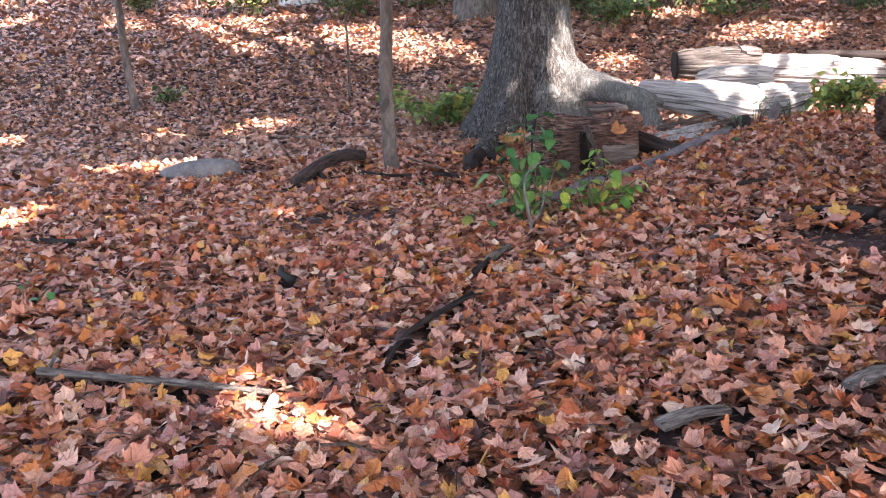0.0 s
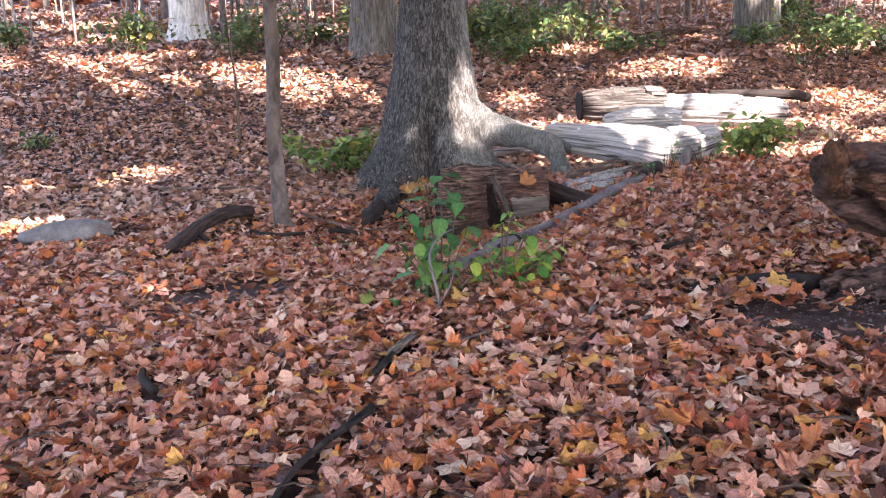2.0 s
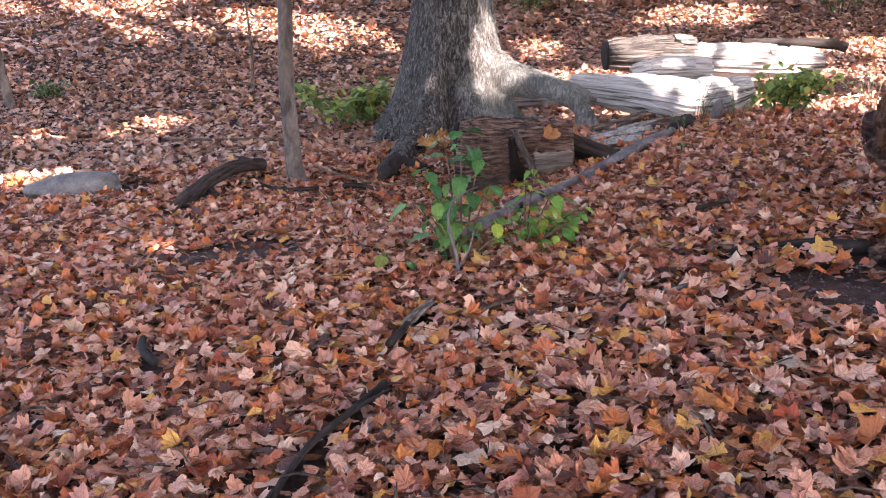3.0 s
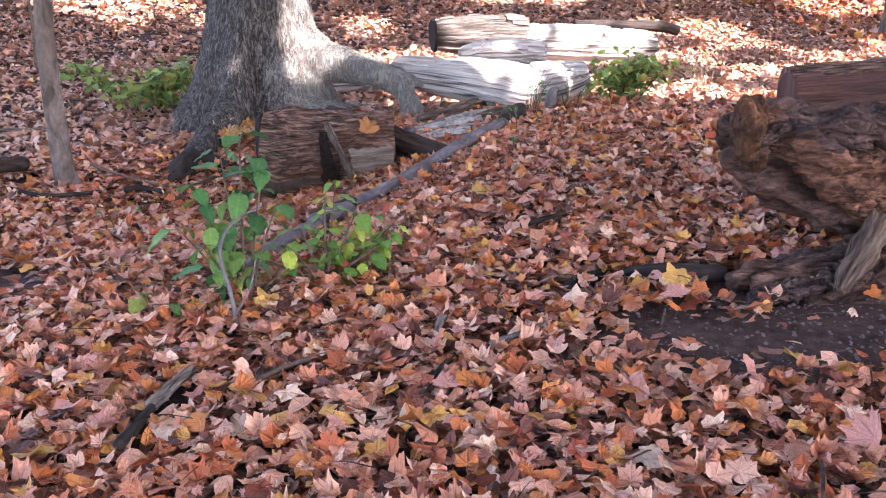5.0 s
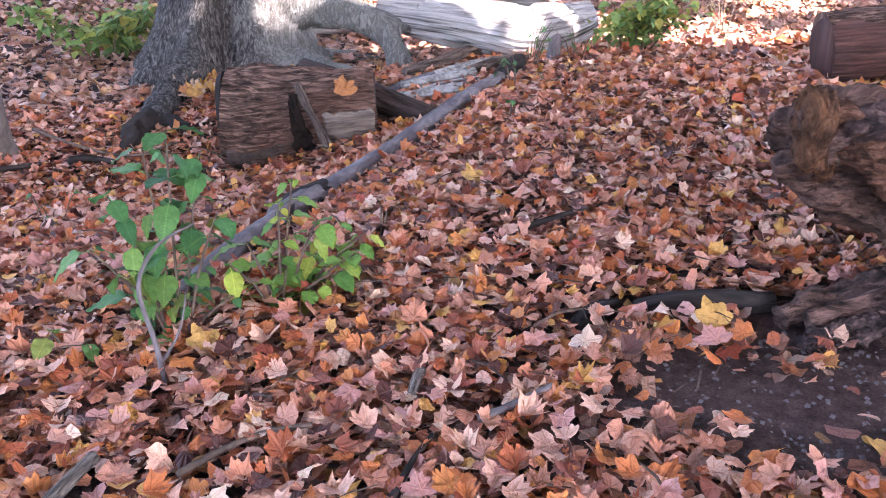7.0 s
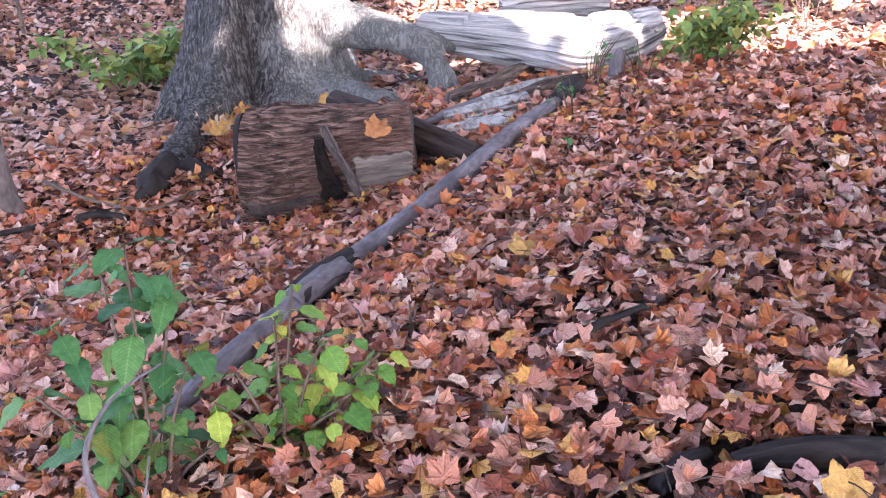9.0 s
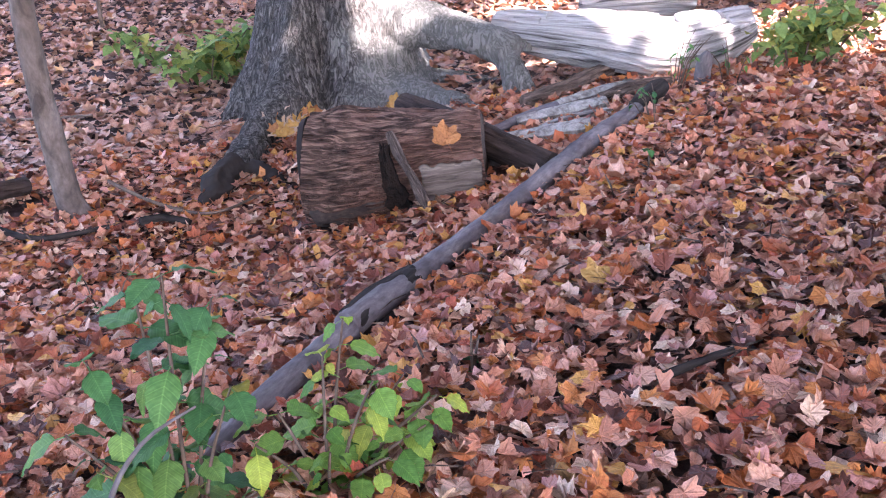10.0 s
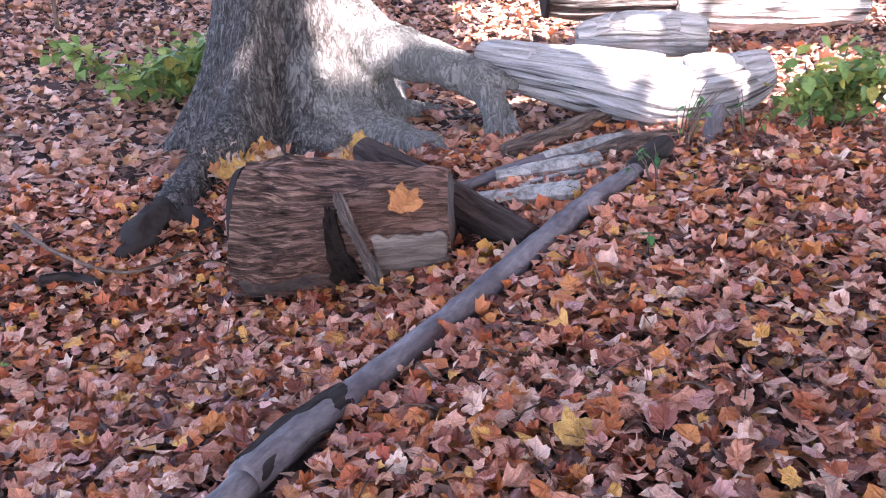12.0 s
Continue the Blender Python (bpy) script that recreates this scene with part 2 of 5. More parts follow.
SPLIT_WOOD = bark_material("split_wood", (0.038, 0.020, 0.018), (0.165, 0.080, 0.066), "UV", (22, 1.6, 1), 0.03, (0.075, 0.052, 0.054), ridge=(0.34, 0.66), plates=0.3)
ROOT_WOOD = bark_material("root_wood", (0.055, 0.038, 0.031), (0.270, 0.195, 0.155), "UV", (40, 5, 1), 0.03, (0.085, 0.053, 0.043), plates=0.3)
# near-black that paints the shade inside the log's bark gap
GAP_SHADE = bark_material("gap_shade", (0.006, 0.005, 0.004), (0.022, 0.014, 0.011), "UV", (30, 4, 1), 0.03)
LOOSE_BARK = bark_material("loose_bark", (0.060, 0.048, 0.040), (0.270, 0.225, 0.190), "UV", (60, 9, 1), 0.015, (0.150, 0.120, 0.098), ridge=(0.36, 0.6), plates=0.25)
STRIP_BARK = bark_material("strip_bark", (0.040, 0.030, 0.026), (0.185, 0.142, 0.120), "UV", (60, 9, 1), 0.015, (0.100, 0.075, 0.062), ridge=(0.36, 0.6), worm=0.5)
TWIG_DARK = bark_material("dark_twigs", (0.030, 0.020, 0.016), (0.120, 0.082, 0.064), "Object", (20, 20, 20), 0.003)
# bark tone, darkened further for the partial shade on this log
GREY_LOG_SHADED = bark_material("grey_log_shaded", (0.055, 0.045, 0.040), (0.250, 0.215, 0.195), "UV", (26, 2.0, 1), 0.05, (0.120, 0.095, 0.082), ridge=(0.36, 0.60), worm=0.5)
TWIG_WOOD = bark_material("twig_wood", (0.070, 0.049, 0.038), (0.168, 0.119, 0.091), "UV", (10, 6, 1), 0.003)
GREEN = green_material("green_leaves", (0.050, 0.095, 0.038), (0.120, 0.185, 0.070))
FRESH_ONE = green_material("fresh_leaf", (0.080, 0.195, 0.045), (0.19, 0.325, 0.065), "object")
GREEN_ONE = green_material("shrub_leaf", (0.036, 0.115, 0.045), (0.085, 0.215, 0.070), "object")
# yellow-green, and paler than GREEN to carry the dappled sun in its colour
BROAD_GREEN_LIT = green_material("broad_leaves_lit", (0.090, 0.165, 0.055), (0.210, 0.310, 0.095))
CANOPY = green_material("canopy_leaves", (0.10, 0.11, 0.03), (0.22, 0.17, 0.04))


# ---- mesh helpers ----
rng = np.random.default_rng(7)


def ground_z(x, y):
    """Height of the forest floor: falls to the left, a low mound by the stump, a hollow by the log, a slope behind."""
    g = 0.25 * np.tanh(0.3 * x) + 0.09 * np.exp(-((x - 2.1) ** 2 / 0.9 + (y - 4.2) ** 2 / 1.6))
    g = g - 0.27 * np.exp(-((x - 0.35) ** 2 + (y - 6.1) ** 2)) + 0.13 * np.exp(-((x - 3.3) ** 2 / 1.1 + (y - 6.3) ** 2 / 2.2))
    s = np.maximum(y - 8, 0)
    rise = np.where(s < 6, 0.022 * s * s, np.where(s < 30, 0.792 + 0.15 * (s - 6), 4.392 + 0.05 * (s - 30)))
    return g + np.minimum(rise, 6.0)


def gz(x, y):
    return float(ground_z(x, y))


def mesh_object(name, verts, faces, material, parent=None, label="", smooth=True, uv=None):
    me = bpy.data.meshes.new(name)
    me.from_pydata([tuple(v) for v in verts], [], faces)
    me.materials.append(material)
    if uv is not None:
        layer = me.uv_layers.new(name="UVMap")
        layer.data.foreach_set("uv", np.asarray(uv, dtype=np.float32).ravel())
    if smooth:
        me.shade_smooth()
    me.update()
    ob = new(name, me)
    if parent:
        ob.parent = parent
    if label:
        ob["label"] = label
    return ob


def empty(name, loc=(0, 0, 0)):
    ob = new(name)
    ob.empty_display_size = 0.1
    ob.location = loc
    return ob


def curve_points(pts, step=0.06):
    """A smooth line through a few points (x, y, z, radius), in short steps."""
    p = np.array(pts, float)
    out = []
    for i in range(len(p) - 1):
        a, b = p[max(i - 1, 0)], p[min(i + 2, len(p) - 1)]
        n = max(2, int(np.linalg.norm(p[i + 1, :3] - p[i, :3]) / step))
        for k in range(n):
            u = k / n
            h = np.array([2 * u**3 - 3 * u**2 + 1, u**3 - 2 * u**2 + u, -2 * u**3 + 3 * u**2, u**3 - u**2])
            out.append(h[0] * p[i] + h[1] * (p[i + 1] - a) / 2 + h[2] * p[i + 1] + h[3] * (b - p[i]) / 2)
    out.append(p[-1])
    return np.array(out)


def tube_data(pts, segs=12, step=0.06, rough=0.0, grain=0.0, seed=0.0, caps=True, squash=1.0, fine=5.0):
    """Rings along a line; rough dents the surface, grain cuts furrows along it. Gives vertices, faces and uvs."""
    c = curve_points(pts, step)
    verts, faces, uvs = [], [], []
    d = np.gradient(c[:, :3], axis=0)
    d /= np.linalg.norm(d, axis=1)[:, None]
    ref = np.array([0, 0, 1.0]) if abs(d[0][2]) < 0.8 else np.array([1.0, 0, 0])
    run = 0.0
    lens = []
    for i, (p, t) in enumerate(zip(c, d)):
        if i:
            run += np.linalg.norm(c[i, :3] - c[i - 1, :3])
        lens.append(run)
        side = np.cross(t, ref)
        side /= np.linalg.norm(side)
        up = np.cross(side, t)
        for k in range(segs):
            a = 2 * math.pi * k / segs
            ca, sa = math.cos(a), math.sin(a)
            r = p[3]
            if rough:
                r *= 1 + rough * noise.noise((ca * 1.3 + seed, sa * 1.3, run / max(p[3], 0.03) * 0.6))
            if grain:
                r *= 1 + grain * noise.noise((ca * fine + seed, sa * fine + 9, run * (0.6 + 0.12 * fine) + seed))
            verts.append(p[:3] + side * ca * r + up * sa * r * squash)
    n = len(c)
    rad = float(np.mean(c[:, 3]))
    for i in range(n - 1):
        for k in range(segs):
            j = (k + 1) % segs
            faces.append((i * segs + k, i * segs + j, (i + 1) * segs + j, (i + 1) * segs + k))
            u0, u1 = k / segs * 6.28 * rad, (k + 1) / segs * 6.28 * rad
            uvs += [(u0, lens[i]), (u1, lens[i]), (u1, lens[i + 1]), (u0, lens[i + 1])]
    if caps:
        for ring, flip in ((0, True), (n - 1, False)):
            idx = [ring * segs + k for k in range(segs)]
            faces.append(tuple(reversed(idx)) if flip else tuple(idx))
            uvs += [(0.02 * math.cos(6.28 * k / segs), 0.02 * math.sin(6.28 * k / segs)) for k in range(segs)]
    return verts, faces, uvs


def tube(name, pts, material, parent=None, label="", **kw):
    v, f, u = tube_data(pts, **kw)
    return mesh_object(name, v, f, material, parent, label, True, u)


def merge(datas):
    verts, faces, uvs = [], [], []
    for v, f, u in datas:
        o = len(verts)
        verts += list(v)
        faces += [tuple(i + o for i in q) for q in f]
        uvs += list(u)
    return verts, faces, uvs


def fuse(ob, voxel, soften=4, dent=0.0, size=0.1):
    """Melts overlapping limbs into one grown body."""
    m = ob.modifiers.new("remesh", "REMESH")
    m.mode, m.voxel_size, m.use_smooth_shade = "VOXEL", voxel, True
    if soften:
        s = ob.modifiers.new("soften", "SMOOTH")
        s.factor, s.iterations = 0.5, soften
    if dent:
        tex = bpy.data.textures.new("gnarl", "CLOUDS")
        tex.noise_scale, tex.noise_depth = size, 3
        dm = ob.modifiers.new("gnarl", "DISPLACE")
        dm.texture, dm.strength, dm.texture_coords = tex, dent, "LOCAL"


def weather(ob, along, amp, scale=16.0, seed=0.0):
    """Cuts torn, ridged fibres along one direction into a fused body."""
    me = bpy.data.meshes.new_from_object(ob.evaluated_get(bpy.context.evaluated_depsgraph_get()))
    ob.modifiers.clear()
    ob.data = me
    n = len(me.vertices)
    co, no = np.empty(n * 3, np.float32), np.empty(n * 3, np.float32)
    me.vertices.foreach_get("co", co)
    me.vertices.foreach_get("normal", no)
    co, no = co.reshape(-1, 3), no.reshape(-1, 3)
    d = np.array(along, float) / np.linalg.norm(along)
    off = Vector((seed, 3.0, 7.0))
    q = co - 0.82 * (co @ d)[:, None] * d
    h = np.array([0.6 - abs(noise.noise(v * scale + off)) * 2.2 + 0.5 * noise.noise(v * scale * 2.7) + 0.7 * noise.noise(v * scale * 0.35 - off) for v in map(Vector, q)])
    co = co + no * (h * amp)[:, None]
    me.vertices.foreach_set("co", co.astype(np.float32).ravel())
    me.update()


# maple leaf outline: angle from the tip in degrees, radius
def maple_outline(teeth):
    if teeth:
        half = [(0, 1.0), (9, 0.84), (18, 0.84), (27, 0.70), (36, 0.76), (42, 0.86), (51, 0.96), (58, 0.82), (67, 0.80),
                (79, 0.69), (92, 0.75), (104, 0.82), (117, 0.68), (148, 0.52), (172, 0.34)]
    else:
        half = [(0, 1.0), (25, 0.73), (48, 0.95), (77, 0.72), (103, 0.84), (150, 0.52)]
    pts = half + [(360 - a, r) for a, r in reversed(half[1:])]
    return np.array([(r * math.sin(radians(a)), r * math.cos(radians(a))) for a, r in pts])


def leaf_template(teeth, curl, fold, seed):
    """Unit maple leaf: a fan with lobes that dip and lift softly, folded along its midrib, with a stalk. Vertices, triangles."""
    r = np.random.default_rng(seed)
    o = maple_outline(teeth)
    o = o * (1 + r.uniform(-0.11, 0.11, (len(o), 1))) * np.array([[r.uniform(0.9, 1.15), 1.0]])
    ring = np.vstack([[0.0, -0.02], o])
    ang = np.arctan2(ring[:, 0], ring[:, 1])
    reach = np.hypot(ring[:, 0], ring[:, 1])
    wave = 0.16 * np.sin(2 * ang + r.uniform(0, 6.28)) + 0.12 * np.sin(3 * ang + r.uniform(0, 6.28)) + 0.06 * np.sin(5 * ang + r.uniform(0, 6.28))
    z = curl * 0.8 * reach**2 + fold * np.abs(ring[:, 0]) + wave * reach**1.5 + r.uniform(-0.03, 0.03, len(ring))
    z[0] = 0.0
    v = np.column_stack([ring, z])
    m = len(o)
    f = np.array([(0, 1 + (k + 1) % m, 1 + k) for k in range(m)])
    if teeth:
        s = len(v)
        v = np.vstack([v, [[-0.022, -0.2, 0.0], [0.022, -0.2, 0.0], [0.15, -1.0, 0.1]]])
        f = np.vstack([f, [[s, s + 1, s + 2]]])
    return v, f


def fragment_template(seed):
    """A torn, rolled piece of a leaf."""
    r = np.random.default_rng(seed)
    m = 8
    a = np.linspace(0, 2 * math.pi, m, endpoint=False)
    rad = r.uniform(0.45, 0.95, m)
    x, y = rad * np.cos(a) * 0.6, rad * np.sin(a)
    z = r.uniform(0.3, 1.1) * x**2 - r.uniform(0.0, 0.4) * y**2 + r.uniform(-0.05, 0.05, m)
    v = np.vstack([[0, 0, -0.05], np.column_stack([x, y, z])])
    return v, np.array([(0, 1 + k, 1 + (k + 1) % m) for k in range(m)])


def turns(yaw, pitch, roll):
    cy, sy, cp, sp, cr, sr = np.cos(yaw), np.sin(yaw), np.cos(pitch), np.sin(pitch), np.cos(roll), np.sin(roll)
    z = np.zeros_like(yaw)
    o = np.ones_like(yaw)
    rz = np.stack([np.stack([cy, -sy, z], -1), np.stack([sy, cy, z], -1), np.stack([z, z, o], -1)], -2)
    rx = np.stack([np.stack([o, z, z], -1), np.stack([z, cp, -sp], -1), np.stack([z, sp, cp], -1)], -2)
    ry = np.stack([np.stack([cr, z, sr], -1), np.stack([z, o, z], -1), np.stack([-sr, z, cr], -1)], -2)
    return rz @ rx @ ry


def scatter_mesh(name, template_list, pos, size, yaw, pitch, roll, material, parent=None, label=""):
    """Many small pieces joined in one mesh."""
    kind = rng.integers(0, len(template_list), len(pos))
    allv, allf, allu, off = [], [], [], 0
    for k, (tv, tf) in enumerate(template_list):
        s = np.nonzero(kind == k)[0]
        if not len(s):
            continue
        rot = turns(yaw[s], pitch[s], roll[s])
        v = np.einsum("nij,vj->nvi", rot, tv) * size[s][:, None, None] + pos[s][:, None, :]
        f = tf[None] + (np.arange(len(s)) * len(tv))[:, None, None] + off
        allv.append(v.reshape(-1, 3))
        allf.append(f.reshape(-1, 3))
        allu.append(np.tile(tv[tf.ravel(), :2], (len(s), 1)))
        off += len(s) * len(tv)
    v, f = np.vstack(allv), np.vstack(allf)
    me = bpy.data.meshes.new(name)
    me.vertices.add(len(v))
    me.vertices.foreach_set("co", v.astype(np.float32).ravel())
    me.loops.add(f.size)
    me.loops.foreach_set("vertex_index", f.astype(np.int32).ravel())
    me.polygons.add(len(f))
    me.polygons.foreach_set("loop_start", np.arange(0, f.size, 3, dtype=np.int32))
    me.materials.append(material)
    me.update(calc_edges=True)
    me.uv_layers.new(name="UVMap").data.foreach_set("uv", np.vstack(allu).astype(np.float32).ravel())
    me.shade_smooth()
    me.validate()
    ob = new(name, me)
    if parent:
        ob.parent = parent
    if label:
        ob["label"] = label
    return ob


def blade_template(width, bend):
    """A pointed oval leaf, folded a little along its middle."""
    v = np.array([[0, 0, 0], [-width, 0.3, 0.06], [0, 0.36, -0.02], [width, 0.3, 0.06], [-width * 0.8, 0.62, 0.05 - bend * 0.3],
                  [0, 0.66, -0.02 - bend * 0.3], [width * 0.8, 0.62, 0.05 - bend * 0.3], [0, 1.0, -bend]])
    f = np.array([[0, 2, 1], [0, 3, 2], [1, 2, 5], [1, 5, 4], [2, 3, 6], [2, 6, 5], [4, 5, 7], [5, 6, 7]])
    return v, f


SPRAY = [(np.array([[0, 0, 0], [-0.32, 0.45, 0.05], [0.32, 0.45, 0.05], [0, 1.0, -0.2]]), np.array([[0, 2, 1], [1, 2, 3]]))]
BLADES = [blade_template(0.30, 0.12), blade_template(0.36, 0.25), blade_template(0.26, 0.4)]

# ---- the ground: one sheet, fine where the walk goes, out to the horizon ----
near_x = np.concatenate([-np.geomspace(300, 7, 26), np.arange(-6.5, 7.0, 0.14), np.geomspace(7.2, 300, 26)])
near_y = np.concatenate([-np.geomspace(300, 4, 26), np.arange(-3.5, 13.0, 0.14), np.geomspace(13.3, 300, 40)])
gx, gy = np.meshgrid(near_x, near_y)
gh = ground_z(gx, gy)
bumpy = np.array([noise.noise((a * 1.1, b * 1.1, 3.0)) * 0.035 + noise.noise((a * 4, b * 4, 8.0)) * 0.012
                  for a, b in zip(gx.ravel(), gy.ravel())]).reshape(gx.shape)
gh = gh + np.where((np.abs(gx) < 15) & (gy > -6) & (gy < 30), bumpy - 0.02, 0)
nx, ny = len(near_x), len(near_y)
ground = mesh_object("ground", np.column_stack([gx.ravel(), gy.ravel(), gh.ravel()]),
                     [(j * nx + i, j * nx + i + 1, (j + 1) * nx + i + 1, (j + 1) * nx + i) for j in range(ny - 1) for i in range(nx - 1)], SOIL)
tagged(ground, "dark forest soil under a carpet of fallen maple leaves", "ground", kind="structure")


def bare(x, y):
    """How bare the soil is: the trodden patch by the stump, a wet hollow, and the stump's foot."""
    wob = 0.22 * np.sin(x * 9 + y * 5) + 0.18 * np.sin(x * 4 - y * 13)
    a = ((x - 2.35) / 1.0) ** 2 + ((y - 2.68 + 0.18 * (x - 2.35)) / 0.40) ** 2 + wob
    b = ((x + 0.92) / 0.42) ** 2 + ((y - 4.55) / 0.40) ** 2 + wob
    return np.clip(1.25 - a, 0, 1) + 0.9 * np.clip(1.25 - b, 0, 1)


LYING = [(0.28, 4.12, 0.74, 4.78, 0.055), (0.74, 4.78, 1.02, 5.18, 0.07), (1.02, 5.18, 1.72, 5.95, 0.055), (1.72, 5.95, 2.6, 6.8, 0.05), (-0.97, 6.98, -1.28, 6.45, 0.12), (-1.28, 6.45, -1.5, 5.8, 0.12),
         (-1.82, 1.8, -0.86, 1.42, 0.045), (-0.13, 2.38, -0.36, 2.02, 0.045), (-0.36, 2.02, -0.47, 1.62, 0.045), (-1.0, 2.82, -1.1, 3.1, 0.05), (-0.10, 2.72, 0.0, 2.98, 0.045), (-0.02, 2.92, 0.10, 3.14, 0.055),
         (0.30, 3.0, 0.64, 3.09, 0.035), (1.66, 3.36, 2.14, 3.24, 0.06), (1.50, 3.36, 1.66, 3.42, 0.06), (-2.85, 6.85, -2.05, 6.85, 0.26), (0.35, 0.96, 0.59, 1.04, 0.07), (0.97, 1.12, 1.23, 1.24, 0.07), (1.15, 7.0, 1.8, 6.16, 0.12),
         (0.65, 6.40, 1.5, 6.22, 0.06), (1.9, 7.25, 2.7, 7.7, 0.08), (1.55, 6.85, 2.45, 7.1, 0.06), (2.06, 3.12, 2.6, 3.0, 0.12)]


def under_wood(x, y):
    hit = np.zeros(len(x), bool)
    for x0, y0, x1, y1, r in LYING:
        t = np.clip(((x - x0) * (x1 - x0) + (y - y0) * (y1 - y0)) / ((x1 - x0) ** 2 + (y1 - y0) ** 2), 0, 1)
        hit |= (x - x0 - t * (x1 - x0)) ** 2 + (y - y0 - t * (y1 - y0)) ** 2 < r * r
    return hit


def litter(name, x0, x1, y0, y1, density, size_lo, size_hi, teeth, lift, tilt, hole=None, torn=False, material=LITTER):
    n = int((x1 - x0) * (y1 - y0) * density)
    x, y = rng.uniform(x0, x1, n), rng.uniform(y0, y1, n)
    keep = rng.uniform(0, 1, n) > np.clip(bare(x, y) * 1.15, 0, 0.965)
    keep &= ~(under_wood(x, y) & (rng.uniform(0, 1, n) < 0.93))
    if hole:
        keep &= ~((x > hole[0]) & (x < hole[1]) & (y > hole[2]) & (y < hole[3]))
    x, y = x[keep], y[keep]
    n = len(x)
    pos = np.column_stack([x, y, ground_z(x, y) + rng.uniform(0.0, lift, n)])
    kinds = [leaf_template(teeth, c, f, i) for i, (c, f) in enumerate([(0.3, 0.1), (-0.45, 0.1), (0.8, -0.2), (0.1, 0.7), (-0.8, 0.2), (0.05, 0.0), (1.0, 0.4), (-0.15, -0.5), (0.1, 0.3), (-0.6, -0.3), (0.0, 0.1), (0.4, 0.9)])]
    kinds = [fragment_template(80 + i) for i in range(9)] if torn else kinds + [fragment_template(70 + i) for i in range(11)]
    size = rng.uniform(size_lo, size_hi, n) * np.where(rng.uniform(0, 1, n) < 0.3, 0.6, 1.0) * np.where(rng.uniform(0, 1, n) < 0.08, 1.3, 1.0)
    tilt = tilt * np.where(rng.uniform(0, 1, n) < 0.25, 2.0, 0.75)
    ob = scatter_mesh(name, kinds, pos, size, rng.uniform(0, 6.28, n), rng.normal(0, tilt, n) + np.where(rng.uniform(0, 1, n) < 0.5, math.pi, 0),
                      rng.normal(0, tilt, n), material)
    return tagged(ob, "dry tan, orange and brown fallen maple leaves", "leaves", kind="stuff")


litter("leaf_litter", -1.6, 3.6, 0.3, 5.2, 1050, 0.031, 0.053, True, 0.060, 0.32)
litter("leaf_litter", -3.6, -1.6, 0.3, 5.2, 900, 0.033, 0.055, False, 0.060, 0.32)
litter("leaf_litter", 3.6, 4.2, 0.3, 5.2, 500, 0.036, 0.058, False, 0.060, 0.32)
litter("leaf_litter", -3.6, 4.2, 5.2, 7.6, 1150, 0.031, 0.052, False, 0.060, 0.32)
# under layer in the darkened copy, so gaps between leaves look shaded
litter("leaf_litter", -3.6, 4.2, 0.3, 7.6, 620, 0.036, 0.064, False, 0.022, 0.24, None, True, LITTER_GAP_SHADE)
litter("leaf_litter", -3.6, 4.2, -1.6, 0.3, 300, 0.045, 0.075, False, 0.05, 0.30)
litter("leaf_litter", -8.0, 9.0, 7.6, 14.0, 350, 0.044, 0.067, False, 0.04, 0.22, material=LITTER_SUNLIT)
litter("leaf_litter", -8.0, -3.6, 0.5, 7.6, 200, 0.05, 0.08, False, 0.05, 0.36)
litter("leaf_litter", 4.2, 9.0, 2.0, 7.6, 200, 0.05, 0.08, False, 0.05, 0.36)
litter("leaf_litter", 9.0, 15.0, 7.0, 14.0, 200, 0.06, 0.09, False, 0.05, 0.36)
litter("leaf_litter", -9.0, 14.0, 14.0, 22.0, 120, 0.070, 0.105, False, 0.04, 0.2, material=LITTER_SUNLIT)
litter("leaf_litter", -9.0, 14.0, 22.0, 30.0, 70, 0.10, 0.14, False, 0.04, 0.2, material=LITTER_SUNLIT)
litter("leaf_litter", -18.0, -9.0, 14.0, 30.0, 50, 0.10, 0.15, False, 0.04, 0.2, material=LITTER_SUNLIT)
litter("leaf_litter", 14.0, 22.0, 14.0, 30.0, 50, 0.10, 0.15, False, 0.04, 0.2, material=LITTER_SUNLIT)
litter("leaf_litter", -28.0, 32.0, 30.0, 52.0, 9, 0.20, 0.30, False, 0.05, 0.36)
litter("leaf_litter", -8.0, -3.6, -1.6, 7.6, 75, 0.10, 0.15, False, 0.03, 0.2, None, True)
litter("leaf_litter", 4.2, 9.0, -1.6, 7.6, 75, 0.10, 0.15, False, 0.03, 0.2, None, True)
litter("leaf_litter", -3.6, 4.2, -1.6, 0.3, 260, 0.06, 0.09, False, 0.03, 0.2, None, True)
litter("leaf_litter", -14.0, 16.0, -10.0, -1.6, 28, 0.15, 0.22, False, 0.03, 0.2, None, True)
litter("leaf_litter", -14.0, 16.0, -10.0, -1.6, 14, 0.14, 0.2, False, 0.05, 0.3)
litter("leaf_litter", -14.0, -8.0, -1.6, 14.0, 60, 0.09, 0.14, False, 0.05, 0.3)
litter("leaf_litter", 9.0, 16.0, -1.6, 7.0, 60, 0.09, 0.14, False, 0.05, 0.3)
litter("leaf_litter", 4.2, 9.0, -1.6, 2.0, 60, 0.09, 0.14, False, 0.05, 0.3)
litter("leaf_litter", -8.0, -3.6, -1.6, 0.5, 60, 0.09, 0.14, False, 0.05, 0.3)

# ---- the big grey tree ----
big_tree = empty("big_tree", (0.79, 8.5, 0.05))
TX, TY = 0.79, 8.5


